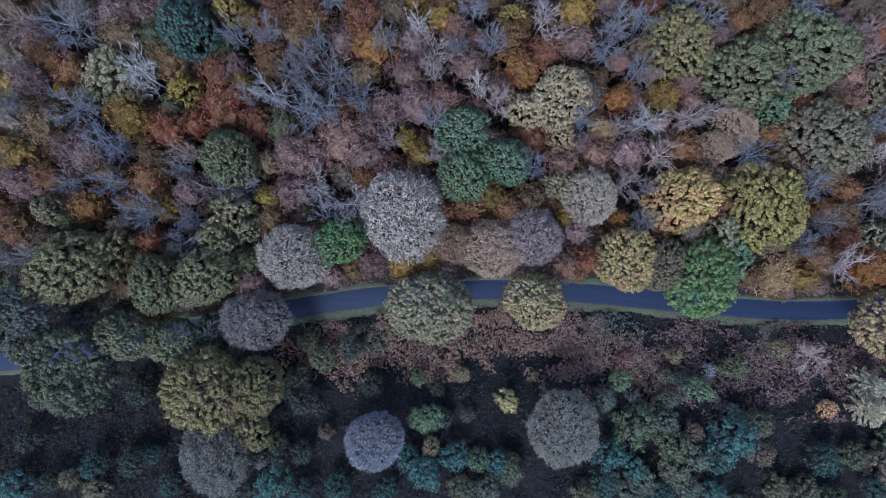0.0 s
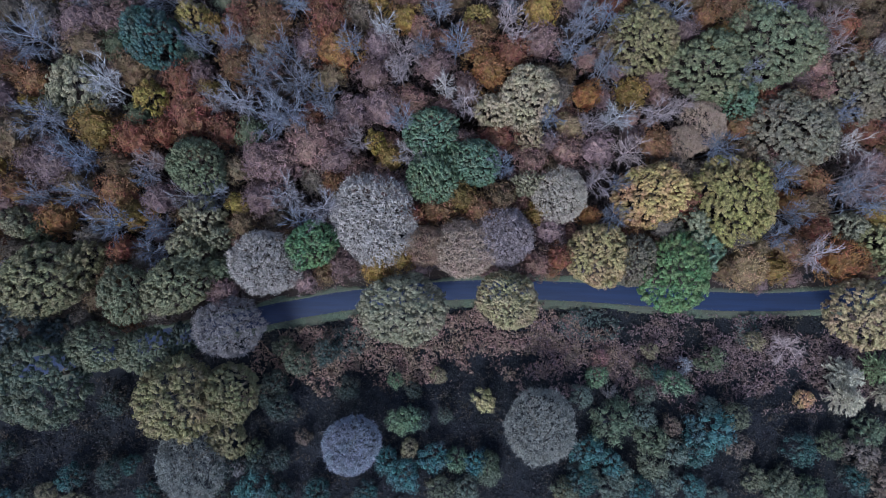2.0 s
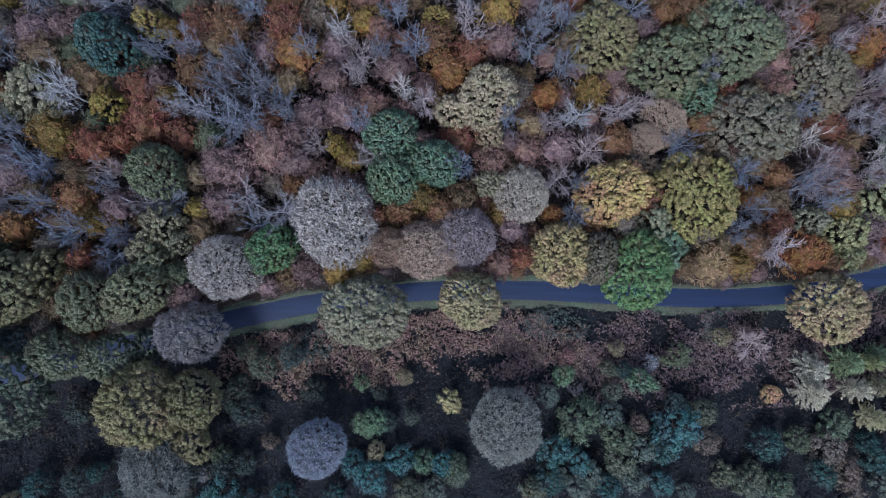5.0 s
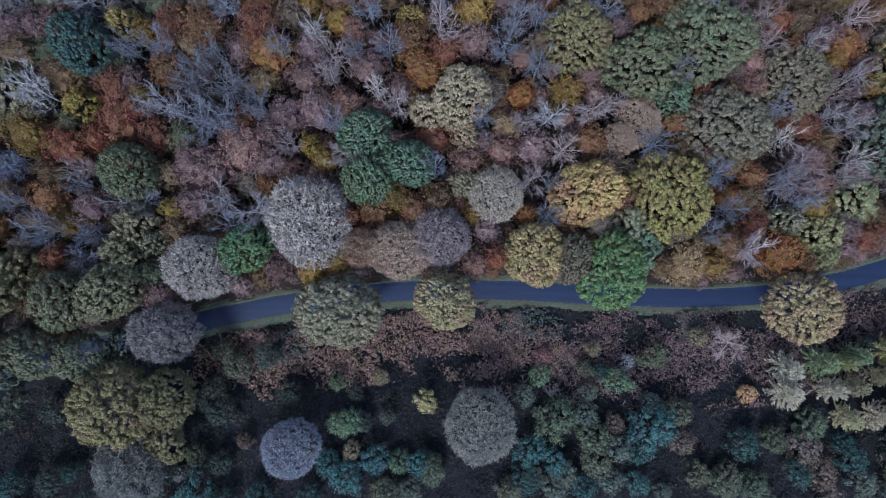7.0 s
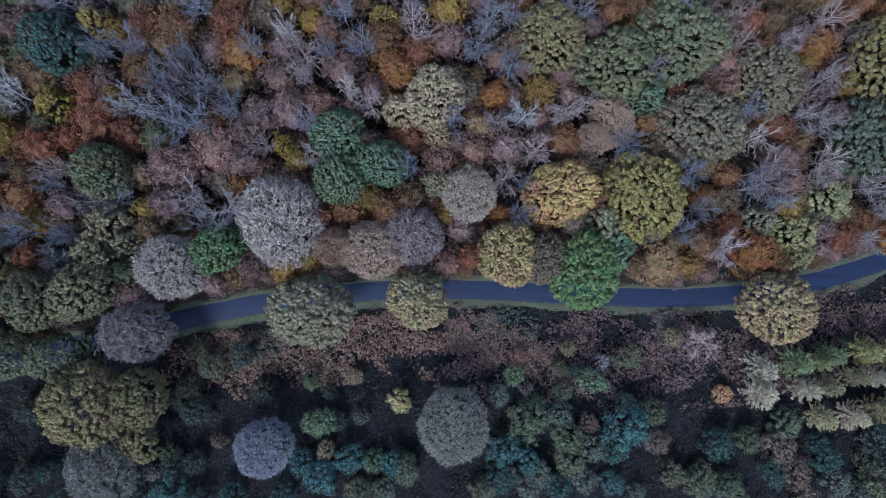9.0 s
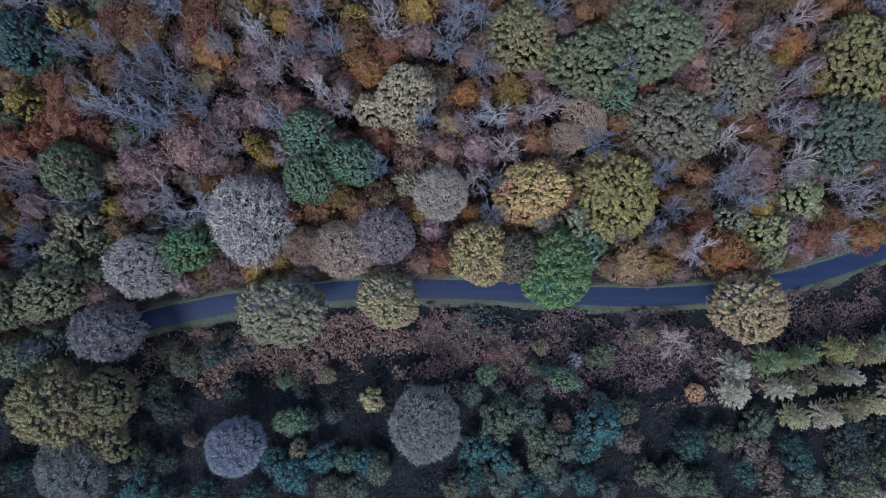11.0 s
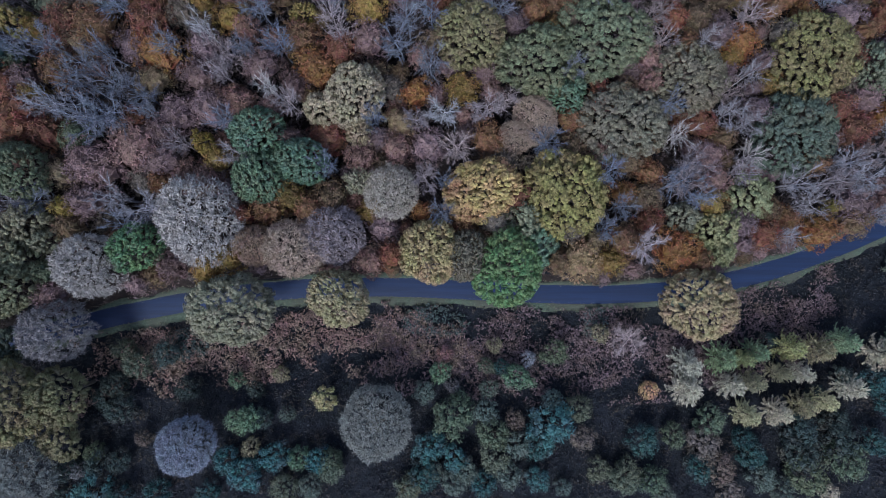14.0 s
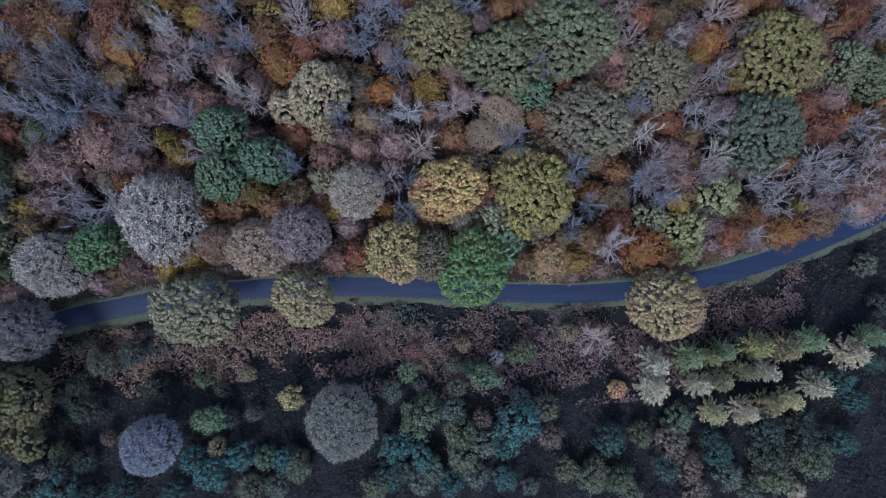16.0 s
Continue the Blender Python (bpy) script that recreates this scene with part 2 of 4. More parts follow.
def leaves(rng, at, out, size, lean=0.6):
    """Slender folded leaf sprays at the points, facing about outwards. Verts and faces."""
    n = len(at)
    nor = unit(out + lean * rng.normal(size=(n, 3)))
    a = unit(np.cross(nor, rng.normal(size=(n, 3))))
    b = np.cross(nor, a)
    s = (size * rng.uniform(0.6, 1.35, n))[:, None]
    fold = 0.3 * s * nor
    v = np.stack([at + a * s * 0.9, at + b * s * 0.3 + fold, at - a * s * 0.9 - fold, at - b * s * 0.3 + fold * 0.7], 1).reshape(-1, 3)
    return v, np.arange(4 * n).reshape(n, 4)


def sprays(rng, at, out, size, lean=0.35, deep=0.6):
    """Leafy sprays: small pointed rosettes, their tips outwards and their ragged rims hanging back."""
    n = len(at)
    nor = unit(out + lean * rng.normal(size=(n, 3)))
    a = unit(np.cross(nor, rng.normal(size=(n, 3))))
    b = np.cross(nor, a)
    s = (size * rng.uniform(0.65, 1.35, n))[:, None]
    ring = [at + s * rng.uniform(0.55, 1.15, (n, 1)) * (math.cos(k) * a + math.sin(k) * b) - nor * s * deep * rng.uniform(0.5, 1.5, (n, 1)) for k in np.arange(6) * math.pi / 3]
    v = np.stack([at, *ring], 1).reshape(-1, 3)
    f = np.concatenate([7 * np.arange(n)[:, None] + [0, 1 + k, 1 + (k + 1) % 6] for k in range(6)])
    return v, f.tolist()


def twigs(rng, at, way, length, width, bend=0.35):
    """Thin tapering twigs of two pieces each."""
    n = len(at)
    ln = (length * rng.uniform(0.5, 1.3, n))[:, None]
    d = unit(way)
    side = unit(np.cross(d, rng.normal(size=(n, 3)))) * width
    m = at + d * ln * 0.55
    e = m + unit(d + bend * rng.normal(size=(n, 3))) * ln * 0.45
    v = np.stack([at - side, at + side, m - side * 0.7, m + side * 0.7, e], 1).reshape(-1, 3)
    k = 5 * np.arange(n)[:, None]
    return v, [tuple(f) for f in np.concatenate([k + [0, 1, 3, 2]])], [tuple(f) for f in np.concatenate([k + [2, 3, 4]])]


def tube(points, radii, sides=5):
    p = np.asarray(points, float)
    d = unit(np.gradient(p, axis=0))
    u = unit(np.cross(d, [0.31, 0.77, 0.55]))
    w = np.cross(d, u)
    ang = np.arange(sides) * 2 * math.pi / sides
    v = p[:, None] + np.asarray(radii)[:, None, None] * (np.cos(ang)[None, :, None] * u[:, None] + np.sin(ang)[None, :, None] * w[:, None])
    f = [(j * sides + i, j * sides + (i + 1) % sides, (j + 1) * sides + (i + 1) % sides, (j + 1) * sides + i) for j in range(len(p) - 1) for i in range(sides)]
    return v.reshape(-1, 3), f


class Pile:
    """Collects pieces of one mesh."""

    def __init__(self):
        self.v, self.f, self.n = [], [], 0

    def add(self, v, *faces):
        for fs in faces:
            self.f += [tuple(int(i) + self.n for i in f) for f in fs]
        self.v.append(np.asarray(v))
        self.n += len(v)

    def make(self, name, material, parent, label=""):
        return mesh_object(name, np.concatenate(self.v).tolist(), self.f, material, parent, label)


def limbs(rng, pile, top, spread, start, count, thick, sides=5, rise=0.75):
    """A tapered trunk up to top, with limbs that leave it from start upwards. Gives the limbs' points."""
    z = np.linspace(-0.4, top, 7)
    wob = np.cumsum(rng.normal(size=(7, 2)), 0) * 0.05 * top / 10
    wob -= wob[0]
    pts = np.column_stack([wob, z])
    pile.add(*tube(pts, thick * np.array([1.35, 1.0, 0.85, 0.7, 0.5, 0.3, 0.1]), 8))
    found = []
    for i in range(count):
        h = start + (top * 0.9 - start) * (i + rng.uniform(0, 0.9)) / count
        a = i * 2.4 + rng.uniform(-0.4, 0.4)
        base = np.array([np.interp(h, z, pts[:, 0]), np.interp(h, z, pts[:, 1]), h])
        ln = spread * (1 - 0.55 * (h - start) / (top - start)) * rng.uniform(0.75, 1.05)
        tip = base + np.array([math.cos(a) * ln, math.sin(a) * ln, min(ln * rise, max(0.4, (top - h)) * 1.02)])
        k = np.linspace(0, 1, 5)[:, None]
        curve = base + (tip - base) * k + np.array([0, 0, 0.12 * ln]) * np.sin(math.pi * k) + rng.normal(size=(5, 3)) * 0.06 * ln * np.sin(math.pi * k)
        pile.add(*tube(curve, thick * 0.42 * np.linspace(1, 0.22, 5) * (1 - 0.4 * i / count), sides))
        found.append(curve)
    return found


def dome(rng, n, flat=0.2):
    """Even directions over the upper dome, down to a little under its rim."""
    k = np.arange(n) + 0.5
    z = 1 - k / n * (1 + flat)
    a = k * 2.39996 + rng.uniform(0, 6)
    s = np.sqrt(np.maximum(0, 1 - z * z))
    return unit(np.column_stack([s * np.cos(a), s * np.sin(a), z]) + rng.normal(size=(n, 3)) * 0.06)


BLOB = {}


def blob(fine):
    """A rough ball, to fill out a bough or the shaded inside of a crown."""
    if fine not in BLOB:
        bm = bmesh.new()
        bmesh.ops.create_icosphere(bm, subdivisions=fine, radius=1)
        BLOB[fine] = (np.array([v.co[:] for v in bm.verts]), [tuple(v.index for v in f.verts) for f in bm.faces])
        bm.free()
    return BLOB[fine]


def masses_of(rng, r, low, top, size, rag, gap=1.5, skirt=1.2):
    """Rounded masses of foliage, close together over a lobed dome, with a skirt of them round its foot. Gives their middles, ways out and sizes."""
    waves = [(k, rng.normal() * rag / math.sqrt(k), rng.uniform(0, 6.28)) for k in (2, 3, 5, 7)]

    def edge(a):
        return r * (1 - 0.4 * rag + sum(w * np.cos(k * a + p) for k, w, p in waves))

    plan = np.zeros((0, 2))
    for p in rng.uniform(-1.25 * r, 1.25 * r, (4000, 2)):
        if math.hypot(*p) < edge(math.atan2(p[1], p[0])) - 0.6 * size and (len(plan) == 0 or np.min(np.sum((plan - p) ** 2, 1)) > (gap * size * rng.uniform(0.85, 1.15)) ** 2):
            plan = np.vstack([plan, p])
    a = np.arctan2(plan[:, 1], plan[:, 0])
    u = np.hypot(plan[:, 0], plan[:, 1]) / edge(a)
    z = low + (top - low) * (1 - np.clip(u, 0, 1) ** 2.4) ** 0.6 - size * 0.8 + rng.normal(size=len(u)) * 0.28 * size
    m = int(6.28 * r / (gap * size) * skirt)
    b = rng.uniform(0, 6.28, m)
    e = (edge(b) - 0.7 * size) * rng.uniform(0.82, 1, m)
    at = np.vstack([np.column_stack([plan, z]), np.column_stack([e * np.cos(b), e * np.sin(b), low - (top - low) * rng.uniform(0, 0.6, m)])])
    u = np.concatenate([u, np.ones(m)])
    out = unit(np.column_stack([at[:, :2] / r * 1.1 * u[:, None], 1.05 - 0.75 * u**2]))
    return at, out, size * rng.uniform(0.78, 1.25, len(at))


def turned(rng, n, out, flat=0.0):
    """Even directions over a dome that faces the way out."""
    return unit(dome(rng, n, flat) @ np.array(Vector((0, 0, 1)).rotation_difference(Vector(out)).to_matrix()).T + 0.2 * rng.normal(size=(n, 3)))


def fillings(rng, pile, at, sizes, share=0.8, fine=2):
    """The dense inside of each mass."""
    v, f = blob(fine)
    for c, s in zip(at, sizes):
        pile.add(c + v * s * share * (1 + 0.12 * rng.normal(size=(len(v), 1))), f)


def scattered(rng, r, edge, gap, tries):
    """Points over a lobed disc, no two nearer than about gap."""
    cell, grid, found = gap * 0.9, {}, []
    for p in rng.uniform(-1.25 * r, 1.25 * r, (tries, 2)):
        if math.hypot(*p) > edge(math.atan2(p[1], p[0])):
            continue
        i, j = int(p[0] // cell), int(p[1] // cell)
        near = [q for u in (-1, 0, 1) for v in (-1, 0, 1) for q in grid.get((i + u, j + v), ())]
        if all((q[0] - p[0]) ** 2 + (q[1] - p[1]) ** 2 > gap * gap for q in near):
            grid.setdefault((i, j), []).append(p)
            found.append(p)
    return np.array(found)


def leafy_crown(rng, pile, r, low, top, mass, rag, lump, per, leaf_size, crack=1.2, skirt=2.2, loose=0.0):
    """A leafy crown: a lobed dome of small lumps thick with leaf sprays, in rounded masses with dark cracks between them."""
    waves = [(k, rng.normal() * rag / math.sqrt(k), rng.uniform(0, 6.28)) for k in (2, 3, 5, 7)]

    def edge(a):
        return (r - 0.5 * lump) * (1 - 0.3 * rag + sum(w * np.cos(k * a + p) for k, w, p in waves))

    plan = scattered(rng, r, edge, lump * 1.32, int(60 * (r / lump) ** 2))
    hubs = scattered(rng, r * 1.2, lambda a: 1.1 * r, mass * 1.35, 900)
    lift = rng.normal(size=len(hubs)) * 0.22 * mass
    warped = plan + 0.28 * mass * np.column_stack([np.sin(plan[:, 1] * 2.6 / mass + 1), np.sin(plan[:, 0] * 2.3 / mass)])
    d = np.linalg.norm(warped[:, None] - hubs[None], axis=2)
    first_two = np.sort(d, axis=1)[:, :2]
    a = np.arctan2(plan[:, 1], plan[:, 0])
    u = np.clip(np.hypot(plan[:, 0], plan[:, 1]) / edge(a), 0, 1)
    z = low + (top - low) * (1 - u**2.5) ** 0.62 - lump
    dip = crack * np.exp(-(((first_two[:, 1] - first_two[:, 0]) / (0.26 * mass)) ** 2)) * rng.uniform(0.8, 1.3, len(u))
    z = z + lift[np.argmin(d, axis=1)] + 0.3 * mass * (1 - (first_two[:, 0] / mass) ** 2) - dip + rng.normal(size=len(u)) * 0.32 * lump
    m = int(6.28 * r / (1.3 * lump) * skirt)
    b = rng.uniform(0, 6.28, m)
    e = edge(b) * rng.uniform(0.86, 1.0, m)
    at = np.vstack([np.column_stack([plan, z]), np.column_stack([e * np.cos(b), e * np.sin(b), low - (top - low) * rng.uniform(0, 0.55, m)])])
    u = np.concatenate([u, np.ones(m)])
    out = unit(np.column_stack([at[:, :2] / r * 1.0 * u[:, None], 1.05 - 0.7 * u**2]))
    sizes = lump * rng.uniform(0.72, 1.3, len(at))
    a = rng.uniform(0, 3.14, len(at))
    along, more = np.column_stack([np.cos(a), np.sin(a), np.zeros(len(a))])[:, None], rng.uniform(0.0, 0.8, (len(at), 1, 1))
    if not loose:
        v, f = blob(1)
        ball = v[None] * sizes[:, None, None] * 0.78 * (1 + 0.1 * rng.normal(size=(len(at), len(v), 1)))
        ball = at[:, None] - 0.12 * out[:, None] + ball + more * np.sum(ball * along, 2, keepdims=True) * along
        pile.add(ball.reshape(-1, 3), (np.arange(len(at))[:, None, None] * len(v) + np.array(f)[None]).reshape(-1, 3))
    way = unit(rng.normal(size=(len(at), per, 3)) + 1.3 * out[:, None])
    p = way * (sizes[:, None] * rng.uniform(0.8 - 0.3 * loose, 1.15 + loose, (len(at), per)))[:, :, None]
    p = at[:, None] + p + more * np.sum(p * along, 2, keepdims=True) * along
    pile.add(*leaves(rng, p.reshape(-1, 3), way.reshape(-1, 3), leaf_size, 0.3 + loose))
    return at, out


def build_oak(seed):
    rng = np.random.default_rng(seed)
    t, wood, crown = new("oak_tree"), Pile(), Pile()
    limbs(rng, wood, 12.5, 4.8, 5.0, 9, 0.38)
    mass, lump, crack = ((1.5, 0.44, 1.9), (1.9, 0.46, 2.2), (1.3, 0.42, 1.6), (2.3, 0.48, 2.4), (1.7, 0.42, 1.7))[seed // 100 % 5]
    leafy_crown(rng, crown, 6.6, 11.4, 16, mass, (0.06, 0.16, 0.09, 0.19, 0.07)[seed // 100 % 5], lump, 19, 0.3, crack)
    wood.make("trunk", BARK, t)
    crown.make("crown", LEAF, t)
    return t, 6.5, 16


def build_small_oak(seed):
    rng = np.random.default_rng(seed)
    t, wood, crown = new("small_oak_tree"), Pile(), Pile()
    limbs(rng, wood, 10.0, 2.2, 4.6, 7, 0.2)
    leafy_crown(rng, crown, 3.5, 9.2, 13, 1.25, 0.18, 0.42, 19, 0.28, 1.3)
    wood.make("trunk", BARK, t)
    crown.make("crown", LEAF, t)
    return t, 3.4, 13


def build_bare(seed):
    """A dome of dense bare twigs, with the last few leaves among them."""
    rng = np.random.default_rng(seed)
    t, wood, crown, fuzz = new("bare_tree"), Pile(), Pile(), Pile()
    r, h = 6.6, 15
    limbs(rng, wood, 12.5, 5.2, 5.0, 13, 0.34)
    at, out = leafy_crown(rng, fuzz, r, 9.8, h, 1.15, 0.025, 0.38, 12, 0.25, 1.3, 1.4, 0.3)
    for per, ln, wide in ((9, 0.75, 0.055), (3, 1.5, 0.055)):
        p, w = np.repeat(at, per, 0), np.repeat(out, per, 0)
        crown.add(*twigs(rng, p + 0.2 * rng.normal(size=p.shape) - 0.3 * (ln - 0.7) * w, w + 0.8 * rng.normal(size=p.shape), ln, wide, 1.1))
    wood.make("trunk", BARK, t)
    crown.make("crown", TWIG, t)
    tagged(fuzz.make("twig_spray", TWIG, t), kind="stuff")
    return t, r, h


def build_birch(seed):
    """A slender bare tree: pale boughs that fork and sweep upwards, in a haze of fine twigs."""
    rng = np.random.default_rng(seed)
    t, wood, crown = new("birch_tree"), Pile(), Pile()
    r, h = 3.3, 15
    lean = rng.normal(size=2) * 0.5
    z = np.linspace(-0.4, h - 1.0, 7)
    stem = np.column_stack([lean[0] * (z / h) ** 2, lean[1] * (z / h) ** 2, z]) + np.column_stack([rng.normal(size=(7, 2)) * 0.12, np.zeros(7)])
    wood.add(*tube(stem, [0.24, 0.2, 0.17, 0.14, 0.11, 0.08, 0.03], 6))
    k5 = np.linspace(0, 1, 5)
    for i in range(15):
        a, g = i * 2.4 + rng.uniform(-0.5, 0.5), 0.42 + 0.5 * (i + rng.uniform(0, 0.8)) / 15
        base = np.array([np.interp(g * h, z, stem[:, j]) for j in range(3)])
        ln = r * rng.uniform(0.4, 0.95) * (1.25 - 0.7 * (g - 0.42))
        up = min(h - base[2], ln * rng.uniform(1.3, 2.2))
        side = np.array([math.cos(a), math.sin(a), 0])
        c = base + side * (ln * k5**0.8)[:, None] + np.array([0, 0, 1]) * (up * k5**1.3)[:, None] + rng.normal(size=(5, 3)) * 0.09 * k5[:, None]
        wood.add(*tube(c, np.linspace(0.058, 0.02, 5), 4))
        for fork in range(6):
            q = rng.uniform(0.25, 0.95)
            p = np.array([np.interp(q, k5, c[:, j]) for j in range(3)])
            way = unit(unit(c[-1] - c[0]) + 0.75 * rng.normal(size=3) + [0, 0, 0.3]) * rng.uniform(0.7, 1.6)
            b = p + way * np.linspace(0, 1, 4)[:, None] + np.array([0, 0, 0.3]) * (np.linspace(0, 1, 4) ** 2)[:, None] + rng.normal(size=(4, 3)) * 0.06
            wood.add(*tube(b, [0.034, 0.028, 0.02, 0.01], 3))
            e = b[1:].repeat(5, 0)
            crown.add(*twigs(rng, e, unit(way) + 0.5 * side + 0.45 * rng.normal(size=e.shape), 0.95, 0.024, 0.6))
    m = 110
    w = dome(rng, m, 0.1)
    crown.add(*leaves(rng, w * [r * 0.8, r * 0.8, 3.4] * rng.uniform(0.4, 0.9, (m, 1)) + [0, 0, h - 4.8], w, 0.24, 0.9))
    wood.make("trunk", TWIG, t)
    crown.make("crown", TWIG, t)
    return t, r, h


def build_brown(seed):
    """A thin-leaved autumn tree, soft and uneven, its pale twigs showing through."""
    rng = np.random.default_rng(seed)
    t, wood, crown, bare_twigs = new("beech_tree"), Pile(), Pile(), Pile()
    r, h = 3.2, 12
    limbs(rng, wood, 9.8, 2.6, 4.0, 7, 0.16, 4)
    at, out = leafy_crown(rng, crown, r * 1.04, 7.6, h, 1.0, 0.16, 0.52, 18, 0.25, 1.0, 0.8, 0.25)
    v, f = blob(3)
    swell = 1 + 0.09 * np.sin(5 * v[:, :1] + 2 * v[:, 1:2] + seed) * np.sin(6 * v[:, 1:2] + seed) + 0.1 * rng.normal(size=(len(v), 1))
    crown.add(v * swell * np.where(v[:, 2:] > 0, [r * 0.72, r * 0.72, h - 8.9], [r * 0.72, r * 0.72, 1.2]) + [0, 0, 7.6], f)
    p, w = np.repeat(at, 4, 0), np.repeat(out, 4, 0)
    crown.add(*twigs(rng, p + 0.3 * rng.normal(size=p.shape), w + 0.8 * rng.normal(size=p.shape), 0.8, 0.05, 0.9))
    p, w = np.repeat(at, 2, 0), np.repeat(out, 2, 0)
    bare_twigs.add(*twigs(rng, p + 0.3 * rng.normal(size=p.shape), w + 0.6 * rng.normal(size=p.shape) + [0, 0, 0.2], 1.1, 0.03, 0.6))
    wood.make("trunk", BARK, t)
    crown.make("crown", LEAF, t)
    tagged(bare_twigs.make("twig_spray", TWIG, t), kind="stuff")
    return t, r, h


def build_young(seed):
    """A small leafy sapling with many soft upright sprays."""
    rng = np.random.default_rng(seed)
    t, wood, crown = new("young_tree"), Pile(), Pile()
    r, h = 2.2, 4.8
    limbs(rng, wood, 3.9, 1.5, 0.6, 8, 0.07)
    at, out, sizes = masses_of(rng, r * 1.05, 2.0, h, 0.5, 0.12, 1.45, 1.0)
    fillings(rng, crown, at - out * 0.2, sizes, 0.6, 1)
    for c, o, s in zip(at, out, sizes):
        w = turned(rng, 24, o, 0.2)
        crown.add(*leaves(rng, c + w * s * rng.uniform(0.55, 1.3, (24, 1)), w + [0, 0, 0.3], 0.22, 0.6))
    wood.make("trunk", BARK, t)
    crown.make("crown", LEAF, t)
    return t, r, h


def build_larch(seed):
    """A young conifer: whorls of branches hung with soft needles, turned up at their tips."""
    rng = np.random.default_rng(seed)
    t, wood, crown = new("larch_tree"), Pile(), Pile()
    r, h = 2.9, 10.5
    wood.add(*tube([(0, 0, -0.4), (0, 0, 4), (0.05, 0, h)], [0.16, 0.11, 0.02], 7))
    for i in range(15):
        z = 1.4 + (h - 1.8) * i / 15
        reach = r * (1 - (z / h) ** 1.6) ** 0.75 + 0.25
        for j in range(8):
            a = i * 1.9 + j * math.pi / 4 + rng.uniform(-0.4, 0.4)
            o = np.array([math.cos(a), math.sin(a), 0.0])
            side = np.array([-o[1], o[0], 0.0])
            ln = reach * rng.uniform(0.65, 1.15)
            droop = lambda k: np.array([0, 0, z]) + o * ln * k + [0, 0, 0.5] * k**2 * ln * 0.5
            wood.add(*tube(droop(np.linspace(0, 1, 3)[:, None]), [0.02, 0.014, 0.006], 3))
            for m, thick, ln2 in ((5 + int(8 * ln), 0.075, 0.5), (4 + int(5 * ln), 0.045, 0.42)):
                k = np.sqrt(rng.uniform(0.02, 1.0, (m, 1)))
                way = o * 0.75 + side * rng.normal(size=(m, 1)) * 0.5 * (1.3 - k) + 0.45 * rng.normal(size=(m, 3)) + [0, 0, 0.3]
                crown.add(*twigs(rng, droop(k) + rng.normal(size=(m, 3)) * 0.06, way, ln2, thick, 0.5))
    wood.make("trunk", BARK, t)
    crown.make("crown", LEAF, t)
    return t, r, h


KINDS = {
    "oak": (build_oak, 5, "spreading oak tree with a {} autumn crown", "tree", "oaks of the wood"),
    "small_oak": (build_small_oak, 4, "smaller tree with a {} leafy crown", "tree", "small trees of the wood"),
    "bare": (build_bare, 3, "round-topped tree with {} nearly bare twigs", "tree", "bare trees of the wood"),
    "birch": (build_birch, 5, "slender leafless birch with {} branches", "tree", "birches of the wood"),
    "brown": (build_brown, 6, "thin-leaved autumn tree with a {} crown", "tree", "autumn trees of the wood"),
    "young": (build_young, 5, "small {} sapling growing among dark bracken", "young tree", "saplings on the heath"),
    "larch": (build_larch, 3, "young larch with soft {} needles, in a row", "conifer", "larches on the heath"),
}
first, planted = {}, []
chance = random.Random(11)


def plant(kind, x, y, r, h, colour):
    build, variants, words, category, group = KINDS[kind]
    pick = (kind, chance.randrange(variants))
    turn, vary = chance.uniform(0, 360), chance.uniform(0.9, 1.1)
    planted.append((x, y, r))
    fresh = pick not in first
    if fresh:
        first[pick] = build(100 * len(first) + 7)
    ob, r0, h0 = first[pick]
    m = pose(x, y, float(ground_z(x, y)), 0, 0, turn) @ Matrix.Diagonal((r / r0 * vary, r / r0 / vary, h / h0, 1))
    if fresh:
        ob.matrix_basis = m
        t = ob
    else:
        t = copy_thing(ob, Matrix.Identity(4))
        t.matrix_basis = m
    shade = chance.uniform(0.72, 1.08) if kind == "brown" else chance.uniform(0.84, 1.1) if kind in ("birch", "young") else chance.uniform(0.94, 1.06)
    tint, colour_name = chance.uniform(-0.06, 0.06), HUES[colour]
    colour = (colour[0] * shade * (1 + tint), colour[1] * shade, colour[2] * shade * (1 - tint))
    fine = [c * 0.72 + d * 0.14 for c, d in zip(colour, leaf(96, 84, 92))] if kind == "birch" else colour
    pale = [0.75 * c + 0.25 * d for c, d in zip(colour, leaf(140, 126, 132))]
    limb = [1.15 * c for c in colour] if kind == "birch" else colour
    for c in t.children:
        c.color = (*(fine if c.name.startswith("crown") else pale if c.name.startswith("twig_spray") and kind == "brown" else limb), 1)
    return tagged(t, words.format(colour_name), category, group)


def oak(x, y, r, h, colour):
    return plant("oak", x, y, r, h, colour)


def small_oak(x, y, r, h, colour):
    return plant("small_oak", x, y, r, h, colour)


def bare(x, y, r, h, colour):
    return plant("bare", x, y, r, h, colour)


def birch(x, y, r, h, colour):
    return plant("birch", x, y, r, h, colour)


def brown(x, y, r, h, colour):
    return plant("brown", x, y, r, h, colour)


def young(x, y, r, h, colour):
    return plant("young", x, y, r, h, colour)


def larch(x, y, r, h, colour):
    return plant("larch", x, y, r, h, colour)


